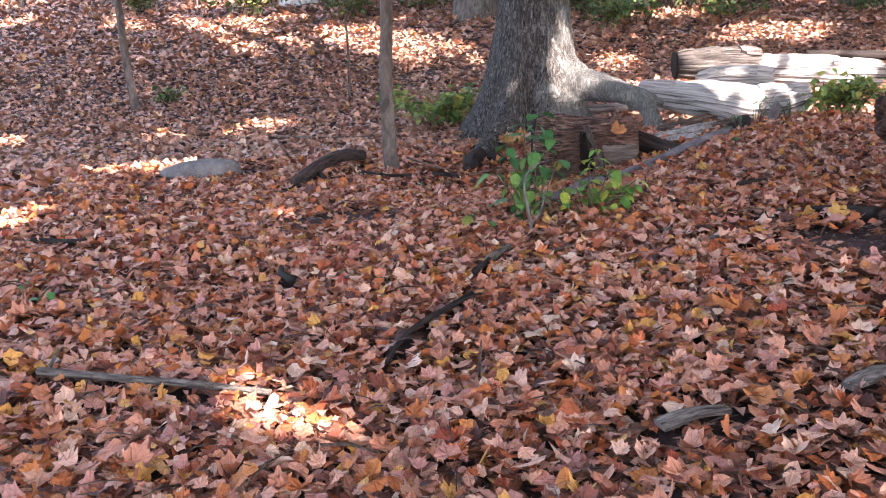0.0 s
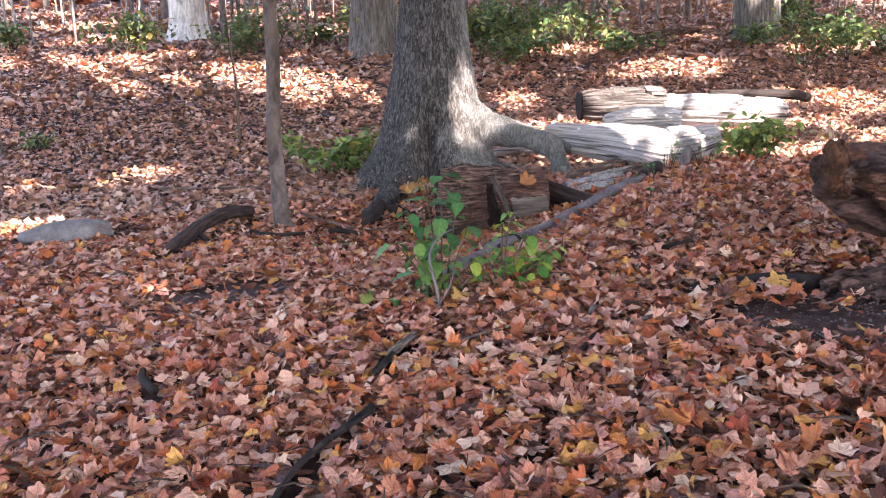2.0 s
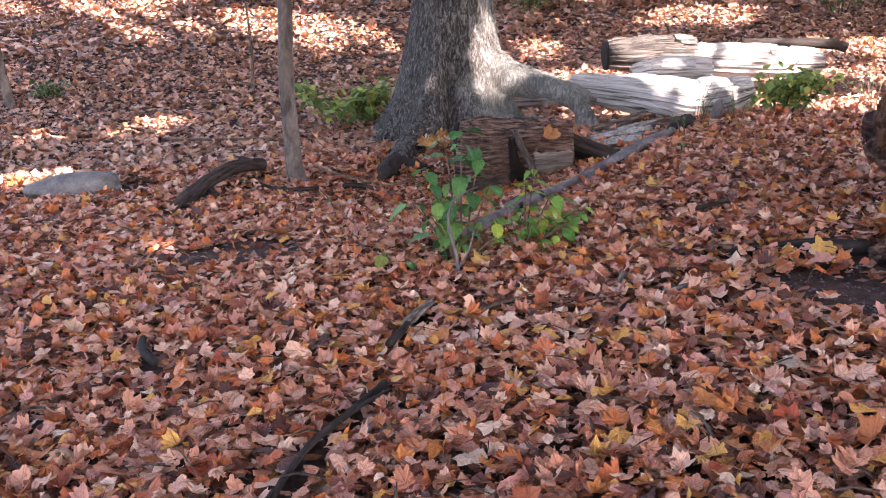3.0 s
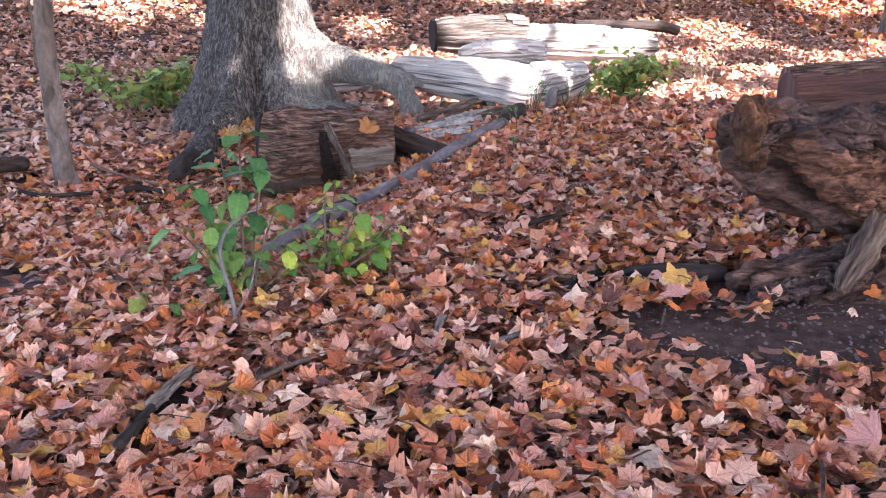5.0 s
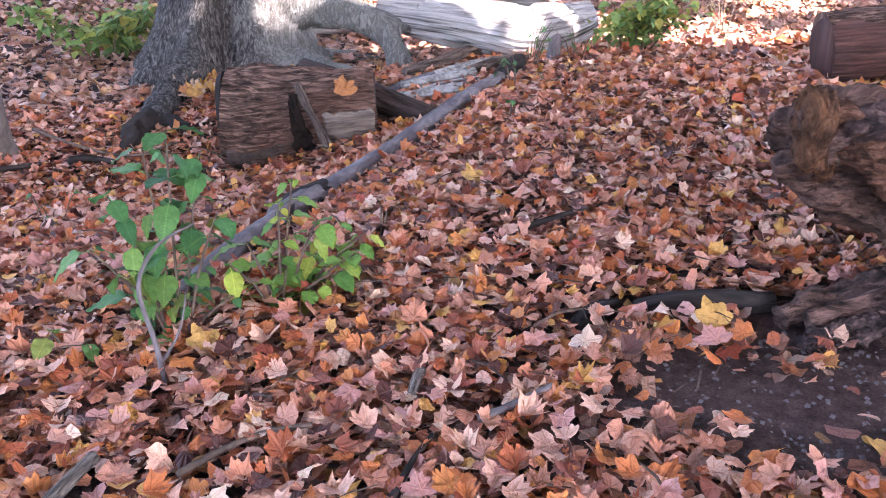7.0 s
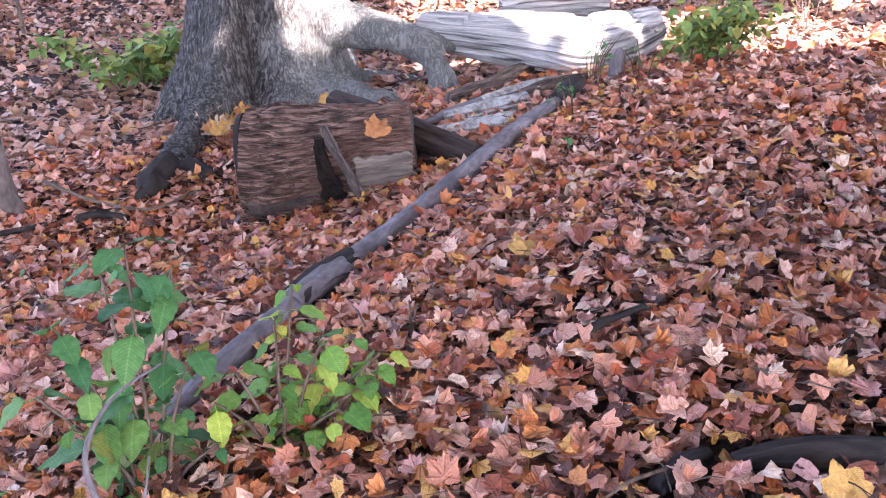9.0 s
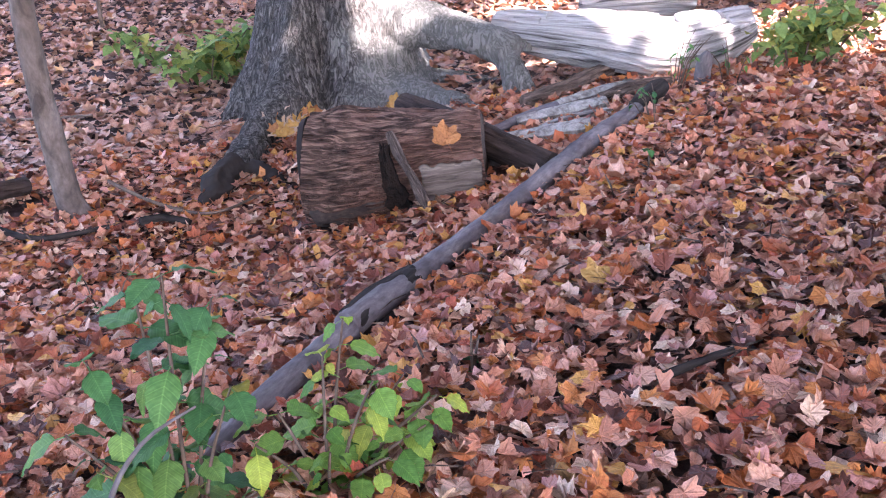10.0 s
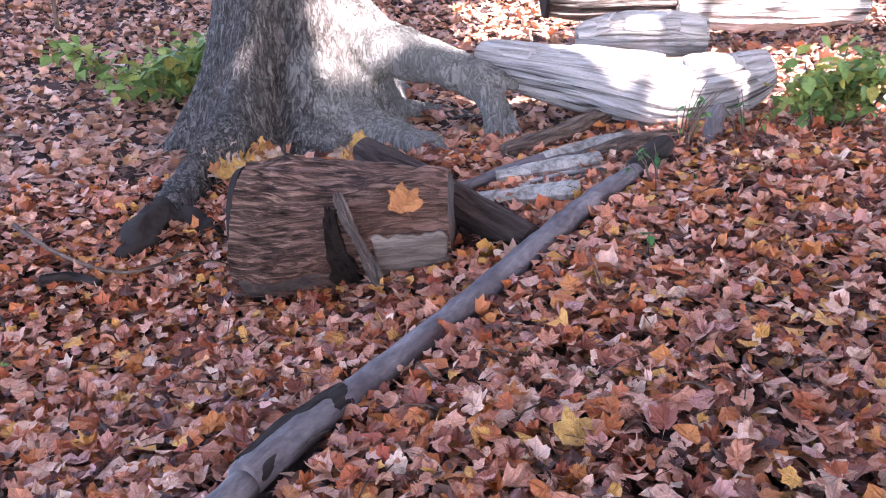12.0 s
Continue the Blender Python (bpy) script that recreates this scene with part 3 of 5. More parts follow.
FLARES = [(243, 0.50, 0.17, 0.34), (285, 0.24, 0.20, 0.32), (205, 0.14, 0.24, 0.35), (150, 0.18, 0.3, 0.4),
          (325, 0.10, 0.26, 0.5), (40, 0.35, 0.3, 0.4), (95, 0.3, 0.3, 0.4)]


def trunk_radius(a, z):
    """The big trunk's reach at an angle and height: taper, root flares, a crease in front."""
    zz = max(z, 0.0)
    r = 0.265 - 0.008 * max(z - 2, 0) + 0.47 * math.exp(-zz / 0.95)
    for ang, amp, wide, fall in FLARES:
        dd = (a - radians(ang) + math.pi) % (2 * math.pi) - math.pi
        r += amp * math.exp(-((dd / wide) ** 2)) * math.exp(-zz / fall)
    crease = (a - radians(260) + math.pi) % (2 * math.pi) - math.pi
    r -= 0.16 * math.exp(-((crease / 0.09) ** 2)) * math.exp(-(((zz - 0.25) / 0.4) ** 2))
    return r * (1 + 0.05 * noise.noise((math.cos(a) * 2.2, math.sin(a) * 2.2, z * 0.8)) + 0.045 * noise.noise((math.cos(a) * 8, math.sin(a) * 8, z * 1.3)))


def trunk_data():
    verts, faces = [], []
    zs = np.concatenate([np.arange(-0.25, 2.6, 0.05), np.arange(2.7, 9.6, 0.4)])
    segs = 72
    for z in zs:
        for k in range(segs):
            a = 2 * math.pi * k / segs
            r = trunk_radius(a, z)
            verts.append((r * math.cos(a) + 0.01 * z, r * math.sin(a), z))
    for i in range(len(zs) - 1):
        for k in range(segs):
            j = (k + 1) % segs
            faces.append((i * segs + k, i * segs + j, (i + 1) * segs + j, (i + 1) * segs + k))
    faces.append(tuple(reversed(range(segs))))
    faces.append(tuple((len(zs) - 1) * segs + k for k in range(segs)))
    return verts, faces, [(0, 0)] * sum(len(f) for f in faces)


def rel(pts, ox, oy, oz):
    return [(x - ox, y - oy, z - oz, r) for x, y, z, r in pts]


root_over = [(1.0, 8.35, 0.66, 0.28), (1.32, 8.16, 0.585, 0.18), (1.60, 7.98, 0.52, 0.12), (1.80, 7.86, 0.45, 0.105), (1.92, 7.78, 0.34, 0.085), (1.93, 7.70, 0.20, 0.07), (1.92, 7.62, 0.06, 0.075), (1.95, 7.55, -0.08, 0.07)]
root_spur = [(1.45, 8.10, 0.62, 0.09), (1.72, 7.96, 0.55, 0.065), (1.95, 7.86, 0.47, 0.05), (2.08, 7.80, 0.40, 0.03)]
root_claw = [(1.80, 7.86, 0.40, 0.06), (1.98, 7.74, 0.30, 0.045), (2.04, 7.66, 0.20, 0.03), (2.07, 7.62, 0.10, 0.02)]
root_low = [(0.95, 8.1, 0.16, 0.22), (1.30, 7.83, 0.13, 0.135), (1.55, 7.62, 0.10, 0.095), (1.74, 7.46, 0.07, 0.065), (1.90, 7.34, 0.04, 0.03)]
# added tube behind the hole that blocks the bright leaves beyond
hole_backing = [(1.05, 8.5, 0.16, 0.18), (1.45, 8.42, 0.08, 0.13), (1.85, 8.34, 0.04, 0.11), (2.2, 8.25, 0.0, 0.06)]
root_left = [(0.45, 7.80, 0.18, 0.17), (0.26, 7.45, 0.03, 0.12), (0.15, 7.15, -0.04, 0.09), (0.09, 6.98, -0.12, 0.06)]
parts = [trunk_data()] + [tube_data(rel(p, TX, TY, 0.05), segs=14, rough=0.25, seed=i * 3.0) for i, p in enumerate((root_over, root_spur, root_claw, root_low, hole_backing, root_left))]
tv, tf, tu = merge(parts)
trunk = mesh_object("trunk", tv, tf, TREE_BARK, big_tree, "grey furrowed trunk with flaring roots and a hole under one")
fuse(trunk, 0.026, 2, 0.03, 0.05)
tagged(big_tree, "old grey maple trunk with flaring roots standing in fallen leaves", "tree")


def crown_mesh(name, centre, spread, n, size, parent, seed, material=CANOPY):
    r = np.random.default_rng(seed)
    clumps = r.normal(0, 1, (max(8, n // 45), 3)) * np.array(spread) * 0.55 + np.array(centre)
    pos = clumps[r.integers(0, len(clumps), n)] + r.normal(0, 1, (n, 3)) * min(spread) * 0.16
    return scatter_mesh(name, SPRAY, pos, r.uniform(size * 0.7, size * 1.3, n), r.uniform(0, 6.28, n), r.normal(0, 0.7, n), r.normal(0, 0.7, n), material, parent)


def limbs(parent, material, top, seed, length=3.0, n=5, base=(0.0, 0.0)):
    r = np.random.default_rng(seed)
    for k in range(n):
        a = 6.28 * k / n + r.uniform(-0.4, 0.4)
        l = length * r.uniform(0.7, 1.2)
        z = top * r.uniform(0.7, 0.97)
        tube("limb", [(base[0], base[1], z, 0.10), (base[0] + math.cos(a) * l * 0.5, base[1] + math.sin(a) * l * 0.5, z + l * 0.45, 0.06),
                      (base[0] + math.cos(a) * l, base[1] + math.sin(a) * l, z + l * 0.8, 0.02)], material, parent, segs=8, step=0.4)


limbs(big_tree, ROUGH_BARK, 9.4, 3, 4.0, 6, (0.08, 0))
crown_mesh("crown", (0, 0, 13.5), (3.2, 3.2, 1.8), 1500, 0.22, big_tree, 5)

# ---- saplings ----
sapling = empty("sapling_tree", (-0.70, 6.75, gz(-0.70, 6.75)))
tube("trunk", [(0.05, 0.0, -0.08, 0.10), (0.02, 0, 0.05, 0.078), (0.0, 0, 0.22, 0.066), (-0.02, 0.02, 0.9, 0.060), (0.0, 0.02, 1.6, 0.055), (-0.03, 0.0, 3.5, 0.042), (0.05, 0.05, 6.0, 0.02)],
     SAPLING_BARK, sapling, segs=14, rough=0.10, step=0.08)
for a in (0.5, 2.4, 4.0):
    tube("root", [(0.03, 0, 0.03, 0.04), (0.03 + 0.13 * math.cos(a), 0.13 * math.sin(a), -0.01, 0.025), (0.03 + 0.24 * math.cos(a), 0.24 * math.sin(a), -0.05, 0.012)], SAPLING_BARK, sapling, segs=8)
crown_mesh("crown", (0, 0, 6.2), (0.9, 0.9, 0.9), 160, 0.12, sapling, 8)
tagged(sapling, "slender grey-brown sapling with a bare straight stem", "tree")
sapling_b = empty("sapling_tree", (-4.64, 11.6, gz(-4.64, 11.6)))
tube("trunk", [(0.08, 0, -0.08, 0.09), (0.03, 0, 0.1, 0.062), (-0.05, 0, 0.9, 0.054), (-0.10, 0, 2.5, 0.046), (-0.2, 0, 6.0, 0.02)], SAPLING_BARK, sapling_b, segs=12, rough=0.12, step=0.12)
crown_mesh("crown", (-0.2, 0, 6.2), (0.9, 0.9, 0.9), 160, 0.12, sapling_b, 9)
tagged(sapling_b, "thin dark sapling leaning slightly among fallen leaves", "tree")
whip = empty("sapling_tree", (-1.52, 11.7, gz(-1.52, 11.7)))
tube("trunk", [(0, 0, -0.05, 0.022), (0.01, 0, 0.6, 0.018), (-0.03, 0, 1.25, 0.012), (-0.02, 0, 1.5, 0.006)], TWIG_WOOD, whip, segs=8, rough=0.1)
tagged(whip, "very thin bare brown whip of a young tree", "tree")

# ---- other trees: trunks that show behind, and those whose shade falls into the view ----


def tree(name, x, y, r, height, material, label, seed, crown=900, flare=1.6, lean=0.0):
    t = empty(name, (x, y, gz(x, y)))
    tube("trunk", [(0, 0, -0.2, r * flare), (0, 0, 0.15, r * (0.5 + flare * 0.45)), (lean * 0.2, 0, 0.7, r * 1.08), (lean * 0.5, 0, 2.0, r), (lean, 0, height, r * 0.6)],
         material, t, segs=22, rough=0.12, grain=0.08, seed=seed * 1.7, step=0.2)
    limbs(t, material, height, seed, height * 0.3, 5, (lean, 0))
    if crown:
        crown_mesh("crown", (lean, 0, height + 2.6), (height * 0.25, height * 0.25, 1.4), crown, 0.22, t, seed)
    return tagged(t, label, "tree")


tree("tree", -3.62, 22.0, 0.42, 11, PALE_BARK, "pale smooth-barked tree trunk in full sun", 11, 700)
tree("tree", 0.62, 17.6, 0.40, 11, ROUGH_BARK, "grey tree trunk half hidden behind a larger one", 12, 700)
tree("tree", 8.6, 17.4, 0.42, 11, ROUGH_BARK, "dark rough-barked tree trunk above green undergrowth", 13, 700)
tree("tree", 9.7, 18.4, 0.22, 10, ROUGH_BARK, "dark slim trunk beside a thicker one", 14, 400)
tree("tree", 10.4, 11.7, 0.19, 10, ROUGH_BARK, "grey-green slim trunk among sunlit leaves", 15, 400)
tree("tree", -11.5, 24.0, 0.3, 11, PALE_BARK, "pale trunk at the back of the wood", 16, 500)
tree("tree", 4.80, 3.2, 0.19, 10, ROUGH_BARK, "slim straight trunk that shades the fallen trunks", 17, 0)
tree("tree", 5.95, 3.0, 0.17, 10, ROUGH_BARK, "slim straight trunk that shades the fallen trunks", 18, 0)

# young stems that fill the back of the wood
stem = empty("young_tree", (-2.1, 20.5, gz(-2.1, 20.5)))
tube("trunk", [(0, 0, -0.2, 0.075), (0, 0, 0.5, 0.06), (0.05, 0, 3, 0.05), (0.1, 0.1, 7.0, 0.02)], SAPLING_BARK, stem, segs=8, rough=0.15, step=0.4)
crown_mesh("crown", (0.1, 0.1, 7.5), (0.9, 0.9, 0.9), 110, 0.16, stem, 21)
tagged(stem, "slim grey young tree at the back of the wood", "tree", "young trees behind")
srng = random.Random(4)
for k in range(150):
    x, y = srng.uniform(-17, 20), srng.uniform(19.5, 42)
    if abs(x + 3.6) < 0.8 and y < 24:
        continue
    copy_thing(stem, pose(x, y, gz(x, y), srng.uniform(-4, 4), srng.uniform(-4, 4), srng.uniform(0, 360)) @ Matrix.Diagonal((s := srng.uniform(0.5, 1.4), s, 1.1, 1)))

# far woods all round
fr = np.random.default_rng(31)
ang, dist = fr.uniform(0, 6.28, 420), fr.uniform(36, 70, 420)
datas = []
for a, d in zip(ang, dist):
    x, y = d * math.cos(a), d * math.sin(a) + 4
    if y > 0 and d < 46:
        continue
    r = fr.uniform(0.1, 0.4)
    z = gz(x, y)
    datas.append(tube_data([(x, y, z - 0.3, r), (x + fr.normal(0, 0.2), y, z + 6, r * 0.8), (x + fr.normal(0, 0.4), y, z + 13, r * 0.3)], segs=6, step=3))
fv, ff, fu = merge(datas)
tagged(mesh_object("far_woods_trunks", fv, ff, ROUGH_BARK), "many distant grey tree trunks", "woods", kind="stuff")
n = 9000
ang, dist = fr.uniform(0, 6.28, n), fr.uniform(38, 72, n)
fx, fy = dist * np.cos(ang), dist * np.sin(ang) + 4
pos = np.column_stack([fx, fy, ground_z(fx, fy) + np.abs(fr.normal(0, 1, n)) ** 1.2 * 4.0 + np.where(fr.uniform(0, 1, n) < 0.5, 0.2, 5.0)])
tagged(scatter_mesh("far_woods_leaves", SPRAY, pos, fr.uniform(0.8, 1.6, n), fr.uniform(0, 6.28, n), fr.normal(0, 0.8, n), fr.normal(0, 0.8, n), CANOPY),
       "distant autumn foliage of the wood", "woods", kind="stuff")

sap = []
for k in range(110):
    x, y = fr.uniform(-13, 15), fr.uniform(19.5, 27)
    z, r, hh = gz(x, y), fr.uniform(0.014, 0.038), fr.uniform(2.0, 4.5)
    sap.append(tube_data([(x, y, z - 0.1, r), (x + fr.normal(0, 0.08), y, z + hh * 0.5, r * 0.8), (x + fr.normal(0, 0.2), y, z + hh, r * 0.3)], segs=6, step=0.6))
sv0, sf0, su0 = merge(sap)
tagged(mesh_object("distant_saplings", sv0, sf0, PALE_STEM), "thin pale bare saplings on the far slope", "saplings", kind="stuff")

# ---- unseen trees added behind the walker: crowns shade the glade, gaps pass sun patches ----
GAPS = [(-2.35, 9.9, 0.50, 0.65, 0), (-3.0, 7.25, 0.65, 0.6, 0), (-0.72, 1.12, 0.27, 0.58, 35), (-3.3, 4.9, 0.4, 0.5, 0),
        (1.08, 8.80, 0.74, 0.92, 38), (-5.6, 9.5, 0.6, 0.4, 0), (2.2, 0.9, 0.3, 0.2, 0),
        (-4.55, 17.1, 0.46, 3.4, 30), (-3.6, 17.0, 0.40, 2.6, 30), (-1.2, 15.4, 0.95, 2.7, 30), (-0.1, 13.5, 0.85, 1.0, 30), (-6.9, 18.8, 0.55, 1.6, 30), (-3.6, 9.6, 0.3, 0.4, 0), (-3.2, 3.9, 0.3, 0.4, 0), (1.5, 2.40, 0.36, 0.16, 20)]


def shaded(x, y):
    """Where shade is wanted on the ground; the added crowns leave gaps for sun."""
    edge = 0.5 * np.sin(x * 1.9) + 0.35 * np.sin(x * 4.3 + 1.0)
    s = (y < 7.75 + 0.12 * edge) | ((x < 2.2) & (y < 18.2 + edge))
    s &= ~((x > 3.4) & (y > 6.9))
    s |= (y > 11.2) & (x > 2.0) & (np.sin(1.3 * x + 0.7 * y) + np.sin(2.1 * y - x) > -0.45)
    s |= (y > 18.0) & (np.sin(1.1 * x + 0.5 * y) + np.sin(1.7 * y - x) > -0.8)
    s |= (y > 7.9) & (y < 11.2) & (x > 4.6) & (np.sin(3.1 * x + 1.7 * y) + np.sin(4.1 * y - 2 * x) > 0.5)
    for cx, cy, a, b, turn in GAPS:
        c, d = math.cos(radians(turn)), math.sin(radians(turn))
        u, v = (x - cx) * c + (y - cy) * d, -(x - cx) * d + (y - cy) * c
        s &= (u / a) ** 2 + (v / b) ** 2 > 1
    strip = (y > np.where(x > 1.6, 7.0, 7.55)) & (y < 10.4) & (x < 4.8)
    return np.where(strip & (x > 2.1 + 0.08 * np.sin(5 * y)), False, s)


cr = np.random.default_rng(17)
n = 62000
sx, sy = cr.uniform(-13, 15, n), cr.uniform(-3.5, 33, n)
h = cr.uniform(7.0, 11.5, n)
ok = shaded(sx, sy)
sx, sy, h = sx[ok], sy[ok], h[ok]
# each leaf goes up the sun's ray from the spot it must shade
px, py = sx + SUN_X * COT * h, sy + SUN_Y * COT * h
pz = h + ground_z(sx, sy)
spots = [(5.0, -9.5), (-2.0, -11.5), (11.5, -6.0), (1.6, -4.5), (-7.0, -6.5), (13.0, -12.0), (7.6, 0.2), (-4.8, 1.2)]
which = np.argmin(np.array([(px - a) ** 2 + (py - b) ** 2 for a, b in spots]), axis=0)
for k, (a, b) in enumerate(spots):
    t = empty("canopy_tree", (a, b, gz(a, b)))
    tube("trunk", [(0, 0, -0.2, 0.42), (0, 0, 0.4, 0.30), (0.1, 0, 4, 0.25), (0.0, 0.1, 9.5, 0.12)], ROUGH_BARK, t, segs=16, rough=0.15, step=0.3)
    limbs(t, ROUGH_BARK, 8.5, 40 + k, 3.2, 6)
    s = which == k
    q = np.column_stack([px[s] - a, py[s] - b, pz[s] - gz(a, b)])
    m = len(q)
    scatter_mesh("crown", SPRAY, q, cr.uniform(0.39, 0.66, m), cr.normal(radians(30), 0.6, m), cr.normal(radians(48), 0.4, m), cr.normal(0, 0.35, m), CANOPY, t)
    tagged(t, "unseen tall maple with a full yellowing crown, added for shade", "tree", "canopy trees")

# ---- the cut log against the tree ----
cut_log = empty("cut_log", (1.05, 6.42, 0.10))
LA, LB = Vector((0.62, 6.52, 0.125)), Vector((1.50, 6.32, 0.19))
log_bark = tube("bark", rel([(0.62, 6.52, 0.125, 0.285), (0.80, 6.48, 0.115, 0.293), (1.05, 6.42, 0.135, 0.270), (1.3, 6.365, 0.17, 0.235), (1.50, 6.32, 0.19, 0.205)], 1.05, 6.42, 0.10),
     LOG_BARK, cut_log, "dark furrowed reddish-brown bark", segs=190, step=0.010, rough=0.09, grain=0.05, fine=7.0, seed=2.0, caps=False)
weather(log_bark, (0.88, -0.20, 0.065), 0.013, 34.0, 4.0)


def cut_face(name, centre, axis, r, parent, origin, material):
    bm = bmesh.new()
    bmesh.ops.create_cone(bm, cap_ends=True, segments=28, radius1=r, radius2=r * 0.96, depth=0.03)
    for v in bm.verts:
        v.co *= 1 + 0.06 * noise.noise(v.co * 6)
    me = bpy.data.meshes.new(name)
    bm.to_mesh(me)
    bm.free()
    me.materials.append(material)
    ob = new(name, me)
    ob.parent = parent
    q = Vector(axis).to_track_quat("Z", "Y").to_matrix().to_4x4()
    ob.matrix_local = Matrix.Translation(Vector(centre) - Vector(origin)) @ q
    return ob


AX = (LA - LB).normalized()
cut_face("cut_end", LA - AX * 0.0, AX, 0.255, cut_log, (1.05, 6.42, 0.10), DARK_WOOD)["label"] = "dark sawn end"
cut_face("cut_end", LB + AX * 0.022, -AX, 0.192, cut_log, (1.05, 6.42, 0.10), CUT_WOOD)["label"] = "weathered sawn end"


def plank(name, pts, width, thick, material, parent, label="", seed=1.0, ref=(0, -1, 0.3)):
    """A torn strip of bark or split wood: a flat bar along a line, uneven at its edges."""
    c = curve_points([(*p, 1.0) for p in pts], 0.03)[:, :3]
    d = np.gradient(c, axis=0)
    verts, faces, uvs = [], [], []
    out = np.array(ref, float) / np.linalg.norm(ref)
    for i, (p, t) in enumerate(zip(c, d)):
        side = np.cross(t, out)
        side /= np.linalg.norm(side)
        up = np.cross(side, t)
        up /= np.linalg.norm(up)
        w = width * (0.75 + 0.5 * noise.noise((i * 0.25, seed, 0)) + 0.25 * math.sin(math.pi * i / len(c)))
        for a, b in ((-1, -1), (0, -1.2), (1, -1), (1, 1), (0, 1.6), (-1, 1)):
            verts.append(p + side * a * w / 2 + up * b * thick / 2)
    m = len(c)
    for i in range(m - 1):
        for k in range(6):
            j = (k + 1) % 6
            faces.append((i * 6 + k, i * 6 + j, (i + 1) * 6 + j, (i + 1) * 6 + k))
            uvs += [(k * 0.03, i * 0.03), (k * 0.03 + 0.03, i * 0.03), (k * 0.03 + 0.03, i * 0.03 + 0.03), (k * 0.03, i * 0.03 + 0.03)]
    faces += [tuple(range(5, -1, -1)), tuple((m - 1) * 6 + k for k in range(6))]
    uvs += [(0, 0)] * 12
    return mesh_object(name, verts, faces, material, parent, label, False, uvs)


O = np.array((1.05, 6.42, 0.10))
plank("bark_flap", [np.array(p) - O for p in ((1.01, 6.22, 0.355), (1.045, 6.16, 0.26), (1.10, 6.12, 0.15), (1.15, 6.10, 0.03), (1.22, 6.09, -0.10))], 0.048, 0.026, STRIP_BARK, cut_log, "loose torn strip of grey bark")


def shell(name, u0, u1, a0, a1, lift, material, label, seed, skew=0.0):
    """A patch of other wood that hugs the log between two places along it and two angles round it."""
    axis = (LB - LA).normalized()
    side = Vector((0, 0, 1)).cross(axis).normalized()
    up = axis.cross(side)
    nu, na = 18, 14
    verts, faces, uvs = [], [], []
    for layer in (0.0, -0.03):
        for i in range(nu + 1):
            for k in range(na + 1):
                e = 0.03 * noise.noise((k * 0.6, seed, 0)) * (1 if i in (0, nu) else 0)
                u = u0 + (u1 + skew * (1 - k / na) - u0) * i / nu + e
                a = radians(a0 + (a1 - a0) * k / na + 6 * noise.noise((i * 0.4, seed, 3)) * (k in (0, na)))
                r = 0.287 - 0.085 * u**1.3 + lift + layer + 0.007 * noise.noise((i * 0.25 + seed, k * 0.9, 1))
                p = LA + (LB - LA) * u - side * math.cos(a) * r + up * math.sin(a) * r - Vector(O)
                verts.append(p)
    w = na + 1
    s2 = (nu + 1) * w
    for i in range(nu):
        for k in range(na):
            q = (i * w + k, i * w + k + 1, (i + 1) * w + k + 1, (i + 1) * w + k)
            faces.append(q)
            uvs += [(k * 0.03, i * 0.03), (k * 0.03 + 0.03, i * 0.03), (k * 0.03 + 0.03, i * 0.03 + 0.03), (k * 0.03, i * 0.03 + 0.03)]
            faces.append(tuple(s2 + x for x in reversed(q)))
            uvs += [(0, 0)] * 4
    rim = [i * w for i in range(nu + 1)] + [nu * w + k for k in range(1, na + 1)] + [i * w + na for i in range(nu - 1, -1, -1)] + [k for k in range(na - 1, 0, -1)]
    for a, b in zip(rim, rim[1:] + rim[:1]):
        faces.append((a, b, s2 + b, s2 + a))
        uvs += [(0, 0)] * 4
    return mesh_object(name, verts, faces, material, cut_log, label, True, uvs)


shell("bare_patch", 0.66, 0.985, -70, 6, 0.034, BARE_WOOD, "smooth grey bare wood where bark is gone", 2.0)
shell("dark_patch", 0.02, 0.44, -72, -28, 0.030, CUT_WOOD, "dark smooth wood low on the log", 5.0)
# raised black strip in place of the shaded gap beside the flap
shell("dark_split", 0.455, 0.50, -78, 30, 0.042, GAP_SHADE, "black strip painted as the shade in a bark gap", 8.0, 0.14)
tagged(cut_log, "short cut log with furrowed reddish-brown bark and a torn strip", "log")

stub = empty("branch_stub", (1.6, 6.5, 0.12))
tube("stem", rel([(1.15, 7.0, 0.30, 0.072), (1.40, 6.68, 0.235, 0.080), (1.60, 6.42, 0.175, 0.083), (1.80, 6.16, 0.12, 0.078)], 1.6, 6.5, 0.12), STUB_BARK, stub, segs=16, rough=0.12, grain=0.1, seed=5.0)
tagged(stub, "dark brown broken branch lying behind the log", "branch")

# ---- long grey pole lying across the leaves ----
pole = empty("fallen_pole", (1.5, 5.6, 0.1))
PZ = 0.042
tube("stem", rel([(0.28, 4.12, gz(0.28, 4.12) + 0.0, 0.038), (0.50, 4.42, gz(0.5, 4.42) + PZ, 0.044), (0.74, 4.78, gz(0.74, 4.78) + PZ, 0.046)], 1.5, 5.6, 0.1), BRANCH_WOOD, pole, "grey smooth lower length", segs=14, rough=0.12, seed=1.0)
